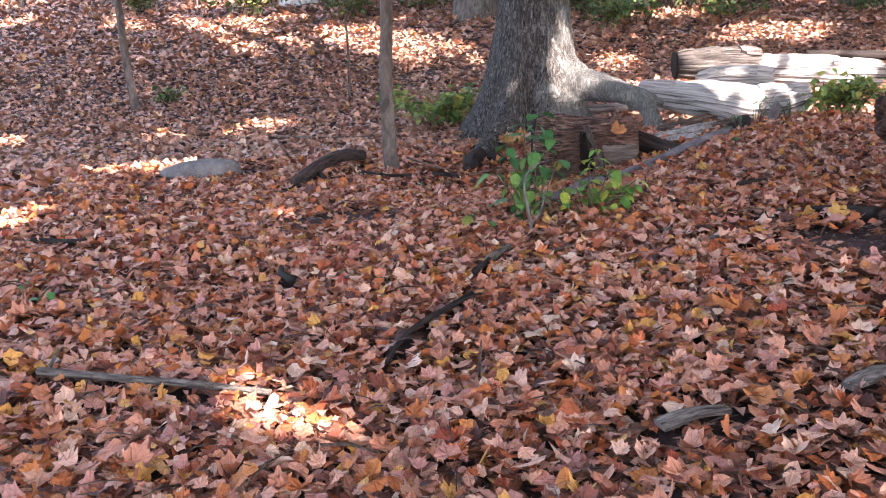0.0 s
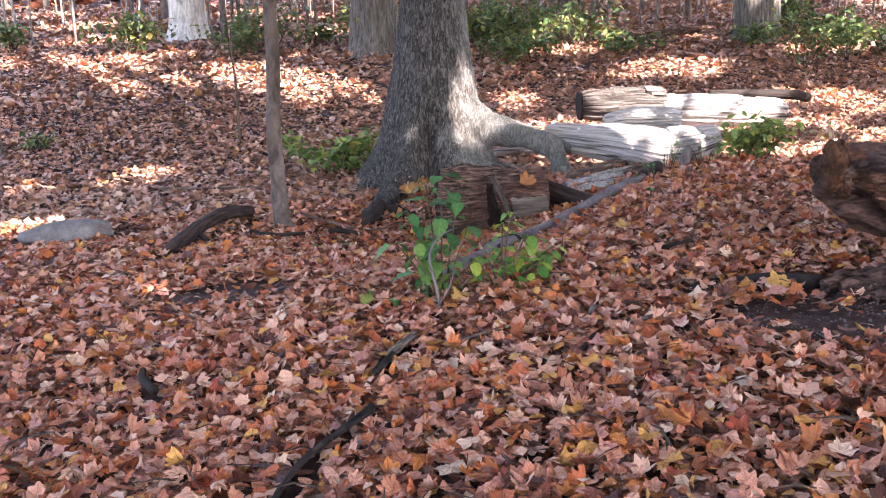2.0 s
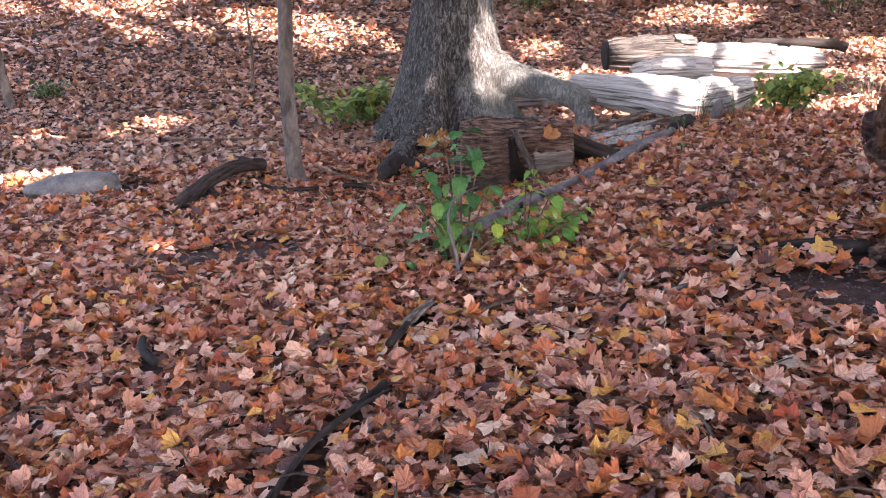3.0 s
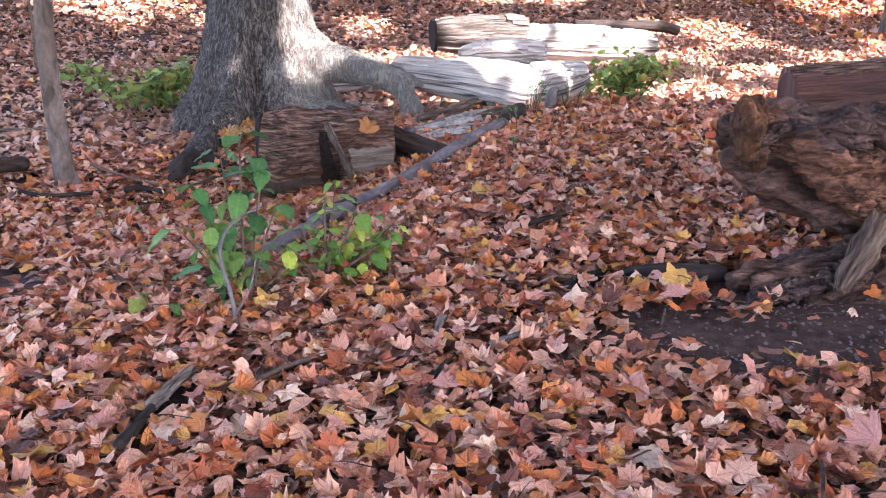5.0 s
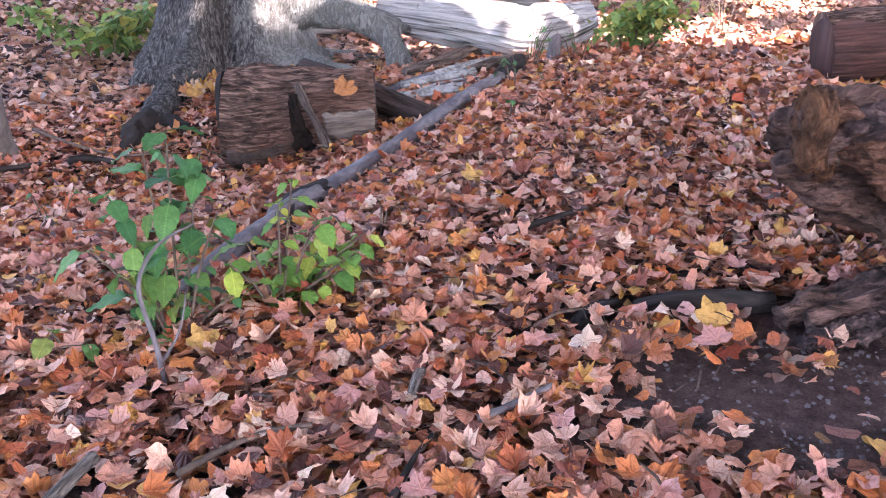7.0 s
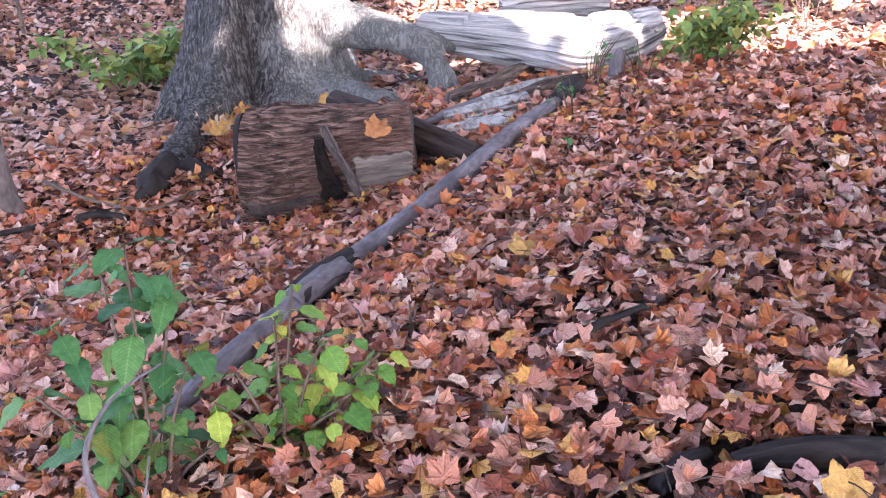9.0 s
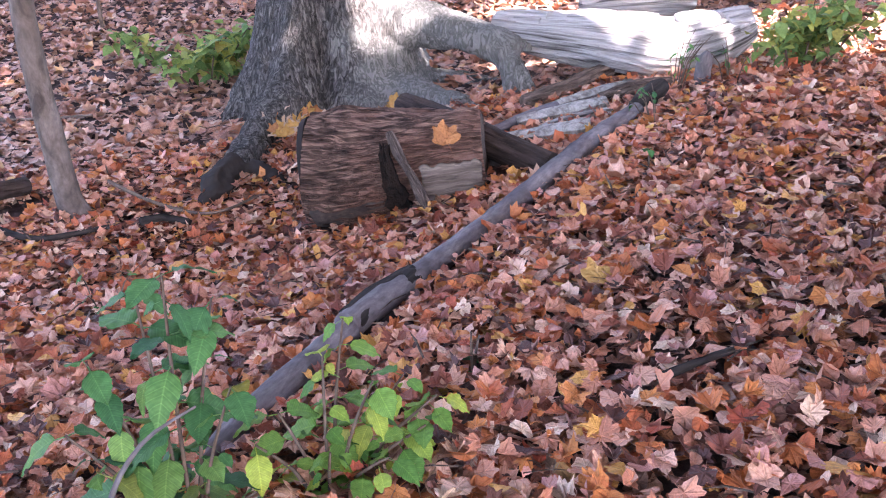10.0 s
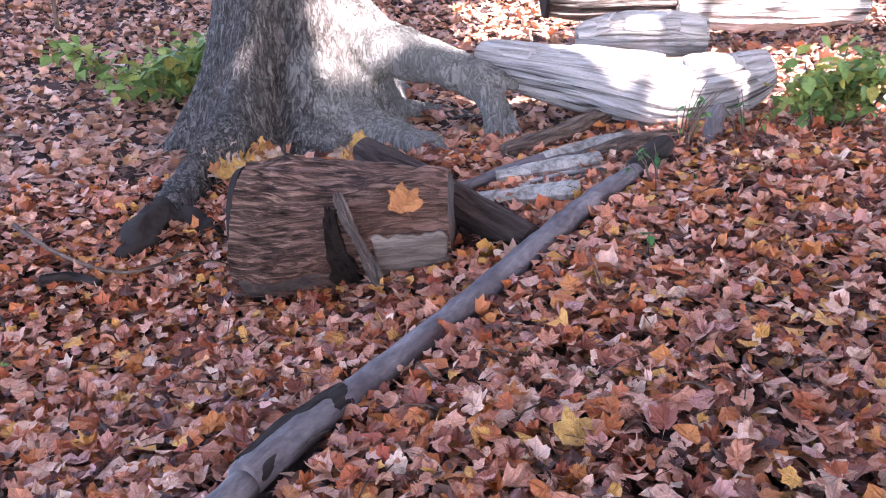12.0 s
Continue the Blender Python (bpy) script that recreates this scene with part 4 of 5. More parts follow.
tube("stem", rel([(0.73, 4.77, gz(0.74, 4.78) + PZ + 0.012, 0.054), (0.90, 5.03, gz(0.9, 5.03) + PZ + 0.01, 0.053), (1.02, 5.18, gz(1.02, 5.18) + PZ, 0.049), (1.37, 5.58, gz(1.37, 5.58) + PZ, 0.049),
                  (1.72, 5.95, gz(1.72, 5.95) + PZ, 0.053), (2.10, 6.36, gz(2.1, 6.36) + PZ, 0.050), (2.42, 6.65, gz(2.42, 6.65) + PZ, 0.040)], 1.5, 5.6, 0.1), BRANCH_WOOD, pole, "grey-violet weathered length", segs=14, rough=0.14, seed=3.0)
tube("knot", rel([(2.40, 6.63, gz(2.4, 6.63) + 0.05, 0.055), (2.52, 6.74, gz(2.5, 6.74) + 0.07, 0.07), (2.60, 6.80, gz(2.6, 6.8) + 0.10, 0.05)], 1.5, 5.6, 0.1), DARK_WOOD, pole, "dark knotted end", segs=12, rough=0.3)
for x, y, dx, dy in ((0.775, 4.83, 0.03, 0.05), (0.97, 5.11, 0.025, 0.035)):
    tube("knot", rel([(x - dx, y - dy, gz(x - dx, y - dy) + PZ, 0.040), (x - dx * 0.5, y - dy * 0.5, gz(x, y) + PZ + 0.006, 0.052), (x + dx * 0.5, y + dy * 0.5, gz(x, y) + PZ + 0.006, 0.050), (x + dx, y + dy, gz(x + dx, y + dy) + PZ, 0.040)], 1.5, 5.6, 0.1), DARK_WOOD, pole, "dark rotten knot", segs=14, rough=0.5, step=0.01, seed=x * 7)
plank("bark_strip", [np.array(p) - np.array((1.5, 5.6, 0.1)) for p in ((0.72, 4.80, gz(0.7, 4.8) + 0.10), (0.86, 5.0, gz(0.86, 5) + 0.10), (1.0, 5.17, gz(1, 5.17) + 0.088))], 0.045, 0.012, DARK_WOOD, pole, "peeling dark bark", 2.0, (0, -0.3, 1))
tagged(pole, "long grey weathered pole lying on fallen leaves", "branch")

# ---- weathered fallen trunks in the sun ----


def weathered(name, pts, label, origin, seed, splinters, segs=64, material=SILVER_WOOD, squash=0.9):
    t = empty(name, origin)
    tube("trunk", rel(pts, *origin), material, t, segs=segs, step=0.05, rough=0.14, grain=0.22, fine=10.0, seed=seed, squash=squash)
    r = np.random.default_rng(int(seed * 10))
    for k in range(splinters):
        i = r.integers(0, len(pts) - 1)
        u0, u1 = r.uniform(0, 0.5), r.uniform(0.6, 1.0)
        a, b = np.array(pts[i]), np.array(pts[i + 1])
        an = r.uniform(0.2, 2.9)
        p, q = a + (b - a) * u0, a + (b - a) * u1
        off = lambda w: np.array((0, -math.cos(an) * w[3] * 0.97, math.sin(an) * w[3] * 0.9))
        plank("splinter", [p[:3] + off(p) - origin, (p[:3] + q[:3]) / 2 + off((p + q) / 2) * 1.03 - origin, q[:3] + off(q) - origin], r.uniform(0.05, 0.13), 0.03, material, t, "", k * 1.3, (0, -math.cos(an), math.sin(an)))
    return tagged(t, label, "log")


weathered("weathered_log", [(1.92, 8.12, 0.50, 0.13), (2.25, 7.88, 0.47, 0.165), (2.62, 7.64, 0.43, 0.20), (2.93, 7.52, 0.38, 0.225), (3.22, 7.53, 0.43, 0.18), (3.46, 7.60, 0.49, 0.11)],
          "silvery weathered fallen trunk, split and barkless, in full sun", (2.8, 7.7, 0.25), 1.5, 26)
weathered("weathered_log", [(2.52, 8.22, 0.60, 0.075), (2.75, 8.14, 0.63, 0.125), (3.0, 8.06, 0.64, 0.14), (3.26, 8.00, 0.63, 0.12)],
          "pale split slab of trunk lying behind another in the sun", (2.9, 8.1, 0.3), 7.1, 10)
# left length of one trunk, with its half-shade put into the colour
log_b = weathered("weathered_log", [(2.60, 9.33, 0.72, 0.165), (2.85, 9.30, 0.73, 0.185), (3.2, 9.28, 0.74, 0.20), (3.55, 9.27, 0.73, 0.19)],
                  "grey-brown weathered trunk with a dark sawn end behind another", (3.1, 9.3, 0.4), 4.2, 8, material=GREY_LOG_SHADED)
# right length of the same trunk, in the paler wood
weathered("weathered_log", [(3.50, 9.20, 0.66, 0.16), (3.75, 9.20, 0.66, 0.19), (4.2, 9.24, 0.64, 0.19), (4.65, 9.30, 0.62, 0.175), (5.05, 9.38, 0.60, 0.15)],
          "pale barkless trunk length lying beyond the others in the sun", (4.3, 9.3, 0.4), 2.7, 9)
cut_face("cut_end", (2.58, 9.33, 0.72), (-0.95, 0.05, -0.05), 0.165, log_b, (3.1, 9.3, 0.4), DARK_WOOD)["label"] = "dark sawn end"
thin = empty("fallen_branch", (4.9, 10.6, 0.6))
tube("stem", rel([(4.2, 9.5, 0.84, 0.03), (4.7, 9.47, 0.82, 0.05), (5.2, 9.42, 0.80, 0.06), (5.4, 9.40, 0.76, 0.06)], 4.9, 10.6, 0.6), DARK_WOOD, thin, segs=10, rough=0.15)
tagged(thin, "dark thin branch lying on the weathered trunks", "branch")
deb = empty("broken_branch", (2.2, 7.3, 0.15))
tube("stem", rel([(1.9, 7.25, gz(1.9, 7.25) + 0.05, 0.045), (2.3, 7.42, gz(2.3, 7.4) + 0.07, 0.055), (2.7, 7.7, gz(2.7, 7.7) + 0.10, 0.05)], 2.2, 7.3, 0.15), ROOT_WOOD, deb, segs=10, rough=0.2)
tagged(deb, "brown rotten branch in the leaves below the trunk", "branch")
for k, (x0, y0, x1, y1, r, m) in enumerate([(1.55, 6.85, 2.45, 7.10, 0.035, BRANCH_WOOD), (1.7, 6.62, 2.3, 6.78, 0.03, SILVER_WOOD), (2.25, 6.95, 2.75, 7.05, 0.045, ROOT_WOOD), (1.35, 9.4, 2.5, 9.1, 0.05, SILVER_WOOD), (2.9, 7.75, 3.5, 8.0, 0.04, SILVER_WOOD)]):
    d = empty("broken_branch", ((x0 + x1) / 2, (y0 + y1) / 2, gz((x0 + x1) / 2, (y0 + y1) / 2)))
    tube("stem", rel([(x0, y0, gz(x0, y0) + r, r * 0.8), ((x0 + x1) / 2, (y0 + y1) / 2 + 0.03, gz((x0 + x1) / 2, (y0 + y1) / 2) + r * 1.4, r), (x1, y1, gz(x1, y1) + r, r * 0.7)], *d.location), m, d, segs=9, rough=0.25, seed=k * 2.0)
    tagged(d, "short broken weathered branch among leaves", "branch", "broken branches by the roots")

post = empty("broken_stub", (2.92, 7.0, gz(2.92, 7.0)))
tube("stem", [(0, 0, -0.05, 0.06), (0.0, 0.0, 0.08, 0.05), (0.01, 0.01, 0.13, 0.048), (0.02, 0.0, 0.175, 0.038), (0.03, 0.0, 0.20, 0.012)], BRANCH_WOOD, post, segs=12, rough=0.2, grain=0.2, step=0.02)
tagged(post, "short grey broken stub standing in the leaves", "branch")
for x0, y0, x1, y1, w, seed in ((1.62, 6.62, 2.10, 6.50, 0.11, 3.0), (1.78, 6.86, 2.30, 6.86, 0.09, 6.0), (2.05, 7.02, 2.55, 7.16, 0.07, 9.0)):
    d = empty("wood_slab", ((x0 + x1) / 2, (y0 + y1) / 2, gz((x0 + x1) / 2, (y0 + y1) / 2)))
    plank("slab", [np.array((x, y, gz(x, y) + 0.065)) - np.array(d.location) for x, y in ((x0, y0), ((x0 + x1) / 2, (y0 + y1) / 2), (x1, y1))], w, 0.026, PALE_STEM, d, "", seed, (0, -0.3, 1))
    tagged(d, "flat pale strip of weathered wood lying by the roots", "wood", "pale strips by the roots")

# ---- the rotten stump with its overhanging root ----
stump = empty("rotten_stump", (2.7, 3.25, 0.15))
SO = (2.7, 3.25, 0.15)
body = [tube_data(rel(p, *SO), segs=14, rough=0.4, step=0.05, seed=s) for s, p in enumerate([
    [(2.07, 3.24, 0.82, 0.05), (2.14, 3.25, 0.74, 0.095), (2.30, 3.28, 0.67, 0.12), (2.60, 3.33, 0.57, 0.16), (3.0, 3.42, 0.50, 0.20), (3.6, 3.6, 0.50, 0.28)],
    [(2.07, 3.22, 0.70, 0.045), (2.16, 3.22, 0.62, 0.06), (2.38, 3.24, 0.52, 0.075), (2.62, 3.18, 0.44, 0.09), (2.9, 3.12, 0.40, 0.11), (3.4, 3.1, 0.38, 0.16)],
    [(2.14, 3.26, 0.84, 0.030), (2.34, 3.28, 0.82, 0.04), (2.58, 3.28, 0.79, 0.045), (2.78, 3.22, 0.81, 0.05), (2.90, 3.16, 0.90, 0.06), (3.04, 3.16, 0.99, 0.07), (3.3, 3.25, 1.02, 0.085)],
    [(2.08, 3.16, 0.19, 0.04), (2.27, 3.16, 0.22, 0.055), (2.52, 3.18, 0.22, 0.07), (2.8, 3.25, 0.20, 0.14), (3.4, 3.35, 0.22, 0.30)],
    [(2.30, 2.98, 0.15, 0.04), (2.52, 2.99, 0.16, 0.07), (2.9, 3.0, 0.17, 0.12), (3.4, 3.0, 0.18, 0.18)],
    [(2.84, 3.12, 0.44, 0.07), (2.70, 3.03, 0.33, 0.05), (2.58, 2.97, 0.22, 0.042), (2.52, 2.94, 0.13, 0.03)],
])]
sv, sf, su = merge(body)
stump_body = mesh_object("stump", sv, sf, ROT_WOOD, stump, "rotten reddish-brown gnarled wood")
fuse(stump_body, 0.014, 1, 0.085, 0.12)
fine_tex = bpy.data.textures.new("splinters", "CLOUDS")
fine_tex.noise_scale, fine_tex.noise_depth = 0.022, 4
fm = stump_body.modifiers.new("splinters", "DISPLACE")
fm.texture, fm.strength, fm.texture_coords = fine_tex, 0.012, "LOCAL"
weather(stump_body, (1, 0, -0.4), 0.028)
st = random.Random(23)


def strands(name, count, line, radius, material, label, grain=(1, 0, -0.45)):
    """Ropes of split wood lying side by side on the stump, merged as one torn mass."""
    made = []
    for k in range(count):
        u, w = (k + 0.5) / count, st.uniform(-1, 1)
        made.append(tube_data(rel(line(u, w, st.uniform(*radius)), *SO), segs=9, rough=0.5, grain=0.2, step=0.03, seed=k + 30.0))
    v, f, uv = merge(made)
    ob = mesh_object(name, v, f, material, stump, label, True, uv)
    fuse(ob, 0.009, 1, 0.055, 0.055)
    sm = ob.modifiers.new("splinters", "DISPLACE")
    sm.texture, sm.strength, sm.texture_coords = fine_tex, 0.012, "LOCAL"
    weather(ob, grain, 0.020, 22.0, count)
    return ob


def limb(u, w, r):
    x, z, y = 2.09 + 0.50 * u, 0.80 - 0.30 * u + 0.06 * w, 3.135 - 0.03 * u + 0.02 * w
    l = 0.8 + 0.4 * abs(w)
    return [(x, y + 0.05, z + 0.02, r * 0.5), (x + 0.12 * l, y, z - 0.07 * l, r), (x + 0.30 * l, y - 0.02, z - 0.17 * l, r * 1.1), (x + 0.48 * l, y - 0.01, z - 0.22 * l, r), (x + 0.66 * l, y + 0.04, z - 0.26 * l, r * 0.5)]


def ledge(u, w, r):
    x, z, y = 2.10 + 0.55 * u, 0.80 - 0.03 * u + 0.02 * w, 3.17 + 0.05 * w
    return [(x - 0.03, y, z - 0.04, r * 0.5), (x + 0.08, y - 0.02, z, r), (x + 0.20, y, z - 0.02 + 0.02 * w, r * 0.9), (x + 0.30, y - 0.02, z - 0.09, r * 0.6)]


def tip(u, w, r):
    x, y = 2.06 + 0.07 * u, 3.13 + 0.10 * u
    return [(x + 0.01, y, 0.89 - 0.02 * u, r * 0.6), (x, y - 0.01, 0.82, r), (x + 0.01, y, 0.74 + 0.02 * w, r * 1.1), (x + 0.06, y, 0.66 + 0.03 * w, r * 0.7)]


def low(u, w, r):
    x, y = 2.05 + 0.35 * u, 3.04 + 0.08 * w
    return [(x, y, 0.14 + 0.08 * u, r * 0.4), (x + 0.12, y - 0.02, 0.19 + 0.07 * u, r), (x + 0.28, y - 0.01, 0.20 + 0.08 * u, r), (x + 0.44, y + 0.04, 0.16 + 0.08 * u, r * 0.5)]


strands("split_limb", 22, limb, (0.022, 0.045), ROT_RED, "reddish split wood with slanting grain")
strands("top_ledge", 9, ledge, (0.025, 0.045), LEDGE_ROT, "dark purple-brown crumbling ledge")
strands("broken_tip", 6, tip, (0.025, 0.04), OCHRE_ROT, "ochre broken tip of the root", (0.2, 0, 1))
strands("flaking_foot", 9, low, (0.018, 0.036), LEDGE_ROT, "flaking wood at the stump's foot")
sr = random.Random(14)
for k in range(12):
    u, w = sr.random() ** 1.3, sr.uniform(-1, 1)
    x = 2.08 + 0.62 * u
    mid, half = 0.73 - 0.22 * u, 0.10 + 0.10 * u
    z, y = mid + w * half, 3.25 + 0.10 * u - half * math.sqrt(max(0.0, 1 - w * w)) * 0.80
    l = sr.uniform(0.10, 0.30)
    plank("splinter", [np.array(p) - np.array(SO) for p in ((x, y + 0.01, z), (x + l * 0.5, y - 0.004, z - l * 0.16), (x + l, y + 0.03, z - l * 0.34))], sr.uniform(0.012, 0.035), sr.uniform(0.008, 0.018), sr.choice((LOOSE_BARK, ROOT_WOOD, DARK_WOOD)), stump, "", k + 2.0, (-0.2, -1, w))
for k in range(7):
    a = np.array((2.60 + 0.13 * k + sr.uniform(-0.05, 0.05), 2.98, 0.30 + sr.uniform(-0.05, 0.15)))
    tube("rootlet", [(*(a - np.array(SO)), 0.006), (*(a + np.array((0.02, -0.05, -0.10)) - np.array(SO)), 0.005), (*(a + np.array((sr.uniform(-0.08, 0.08), -0.07, -0.22)) - np.array(SO)), 0.003)], TWIG_WOOD, stump, segs=5, step=0.04)
for k, pts in enumerate([((2.08, 3.17, 0.86), (2.08, 3.16, 0.78), (2.13, 3.15, 0.68)), ((2.12, 3.09, 0.21), (2.34, 3.08, 0.25), (2.55, 3.06, 0.27)), ((2.2, 3.06, 0.18), (2.4, 3.04, 0.19), (2.6, 3.0, 0.18))]):
    plank("splinter", [np.array(p) - np.array(SO) for p in pts], 0.075, 0.03, ROT_WOOD, stump, "", k + 50.0, (-0.3, -1, 0.3))
tube("root_stub", rel([(2.62, 3.07, 0.42, 0.050), (2.54, 3.00, 0.375, 0.052), (2.46, 2.95, 0.32, 0.048), (2.39, 2.92, 0.265, 0.040), (2.35, 2.90, 0.23, 0.022)], *SO), ROOT_WOOD, stump, "paler broken root prop", segs=22, rough=0.30, grain=0.25, fine=3.0, step=0.015)
tagged(stump, "rotten reddish-brown stump with an overhanging gnarled root", "stump")

split_log = empty("split_log", (5.0, 5.75, 0.2))
SL = [(4.40, 6.05, 0.45, 0.205), (5.0, 5.88, 0.50, 0.215), (5.8, 5.65, 0.57, 0.225), (6.8, 5.35, 0.64, 0.235)]
tube("trunk", rel(SL, 5.0, 5.75, 0.2), SPLIT_WOOD, split_log, "dark reddish bare wood", segs=40, step=0.05, rough=0.06, grain=0.04, seed=8.0)
tube("bark", rel([(x + 0.012, y + 0.04, z + 0.055, r * 0.92) for x, y, z, r in SL], 5.0, 5.75, 0.2), LOG_BARK, split_log, "furrowed grey-brown bark over the top", segs=26, step=0.04, rough=0.10, grain=0.10, seed=11.0)
tagged(split_log, "large cut log with bark remaining along its top", "log")

# dark half-buried wood by the bare soil
for pts, r, lab in ([((1.70, 3.36), (1.9, 3.33), (2.12, 3.25)), 0.045, "black half-buried length of wood among leaves"], [((1.50, 3.36), (1.58, 3.40), (1.66, 3.42)), 0.035, "small black piece of wood in the leaves"]):
    d = empty("buried_wood", (pts[1][0], pts[1][1], gz(*pts[1])))
    tube("stem", rel([(x, y, gz(x, y) + r * 0.15, r * (0.7 + 0.3 * (i == 1))) for i, (x, y) in enumerate(pts)], *d.location), DARK_WOOD, d, segs=12, rough=0.2)
    tagged(d, lab, "wood")

# ---- stone and crooked branch ----
bm = bmesh.new()
bmesh.ops.create_icosphere(bm, subdivisions=4, radius=1.0)
for v in bm.verts:
    v.co *= 1 + 0.22 * noise.noise(v.co * 1.4) + 0.05 * noise.noise(v.co * 5)
    v.co = Vector((v.co.x * 0.40, v.co.y * 0.24, max(v.co.z, -0.5) * 0.11))
me = bpy.data.meshes.new("stone")
bm.to_mesh(me)
bm.free()
me.materials.append(STONE)
me.shade_smooth()
stone = new("stone", me)
stone.location = (-2.45, 6.85, gz(-2.45, 6.85) + 0.06)
stone.rotation_euler = (0.1, -0.08, -0.1)
tagged(stone, "flat grey stone half sunk in fallen leaves", "stone")

crook = empty("crooked_branch", (-1.2, 6.4, gz(-1.2, 6.4)))
tube("stem", rel([(-0.97, 6.98, gz(-0.97, 6.98) + 0.11, 0.048), (-1.12, 6.78, gz(-1.1, 6.8) + 0.15, 0.055), (-1.28, 6.45, gz(-1.28, 6.45) + 0.14, 0.055), (-1.40, 6.10, gz(-1.4, 6.1) + 0.08, 0.06), (-1.50, 5.80, gz(-1.5, 5.8) + 0.03, 0.04)], *crook.location), STUB_BARK, crook, segs=12, rough=0.2)
tube("side_shoot", rel([(-1.33, 6.3, gz(-1.3, 6.3) + 0.09, 0.025), (-1.22, 6.12, gz(-1.2, 6.1) + 0.05, 0.018), (-1.20, 6.05, gz(-1.2, 6.05) - 0.01, 0.015)], *crook.location), STUB_BARK, crook, segs=8, rough=0.2)
tagged(crook, "dark crooked branch arching over the leaves", "branch")

# dark rotten root at the foot of the big tree
knob = empty("rotten_root", (-0.02, 6.72, gz(-0.02, 6.72)))
kv, kf, ku = merge([tube_data(rel(p, -0.02, 6.72, gz(-0.02, 6.72)), segs=10, rough=0.4, step=0.03, seed=i) for i, p in enumerate([
    [(0.16, 7.15, 0.00, 0.06), (0.08, 6.98, -0.04, 0.085), (0.04, 6.88, -0.09, 0.075), (0.00, 6.82, -0.16, 0.03)], [(0.14, 6.96, -0.10, 0.05), (0.07, 6.85, -0.06, 0.05), (-0.02, 6.80, -0.12, 0.035)], [(0.24, 7.12, -0.02, 0.05), (0.36, 7.02, -0.06, 0.05), (0.46, 6.93, -0.13, 0.035)]])])
fuse(mesh_object("root", kv, kf, DARK_WOOD, knob), 0.012, 2, 0.03, 0.05)
tagged(knob, "black rotten root knob in the leaves", "root")


def stick(pts, r, material, label, lift=0.03, forks=(), kind="stick"):
    ox, oy = pts[len(pts) // 2]
    s = empty(kind, (ox, oy, gz(ox, oy)))
    line = [(x, y, gz(x, y) + lift + r, r * (1 - 0.45 * i / len(pts))) for i, (x, y) in enumerate(pts)]
    tube("stem", rel(line, *s.location), material, s, segs=8, rough=0.2, step=0.03, seed=ox)
    for (x0, y0), (x1, y1) in forks:
        tube("side_shoot", rel([(x0, y0, gz(x0, y0) + lift + r, r * 0.6), (x1, y1, gz(x1, y1) + lift + r + 0.03, r * 0.3)], *s.location), material, s, segs=6, step=0.03)
    return tagged(s, label, "stick", "sticks on the leaves")


stick([(-1.82, 1.80), (-1.45, 1.66), (-1.15, 1.55), (-0.86, 1.42)], 0.017, LOOSE_BARK, "long grey-brown stick lying on sunlit leaves", 0.04, [((-1.78, 1.78), (-1.80, 1.95))])
stick([(-0.13, 2.38), (-0.24, 2.20), (-0.36, 2.02), (-0.44, 1.80), (-0.47, 1.62)], 0.014, DARK_WOOD, "dark bent stick on the leaves", 0.04, [((-0.24, 2.2), (-0.12, 2.26))])
stick([(-1.0, 2.82), (-1.08, 2.98), (-1.10, 3.1)], 0.020, DARK_WOOD, "short dark stick among leaves", 0.04)
stick([(-0.10, 2.72), (-0.04, 2.86), (0.0, 2.98)], 0.018, DARK_WOOD, "short black stick end among leaves", 0.04)
stick([(-0.02, 2.92), (0.03, 3.02), (0.10, 3.14)], 0.022, LOOSE_BARK, "short dark grey stick with worn bark", 0.04)
stick([(0.30, 3.0), (0.42, 3.07), (0.52, 3.10), (0.64, 3.09)], 0.010, TWIG_WOOD, "thin bent brown twig", 0.04)
stick([(-0.55, 7.05), (-0.25, 6.75), (0.05, 6.62), (0.30, 6.75)], 0.011, TWIG_WOOD, "thin reddish twig by the roots", 0.06)
stick([(-1.0, 6.5), (-0.75, 6.35), (-0.45, 6.5)], 0.02, DARK_WOOD, "dark stick near the sapling's foot", 0.04)
stick([(-0.3, 6.55), (-0.2, 6.6), (-0.05, 6.55)], 0.025, DARK_WOOD, "dark short stick near the rotten root", 0.04)
stick([(1.05, 2.95), (1.16, 2.98), (1.28, 3.02)], 0.012, BRANCH_WOOD, "short grey twig on leaves", 0.04)
stick([(0.75, 2.7), (0.85, 2.85), (0.92, 2.93)], 0.010, DARK_WOOD, "dark thin twig in the leaves", 0.04)
stick([(1.55, 4.0), (1.66, 4.03), (1.78, 4.05)], 0.014, DARK_WOOD, "short dark stick on the mound", 0.04)
stick([(-2.9, 4.2), (-2.6, 4.1), (-2.4, 4.15)], 0.02, DARK_WOOD, "dark stick among leaves", 0.04)
stick([(-2.2, 9.2), (-1.6, 8.9), (-1.0, 8.7)], 0.014, TWIG_WOOD, "long thin brown twig on the leaves", 0.04)
stick([(5.0, 16.6), (6.1, 16.9), (7.4, 17.6)], 0.10, LOG_BARK, "fallen reddish branch in the undergrowth", 0.1)
stick([(9.4, 14.2), (10.4, 14.8), (11.5, 15.6)], 0.05, SILVER_WOOD, "pale fallen branch in the sun", 0.4)

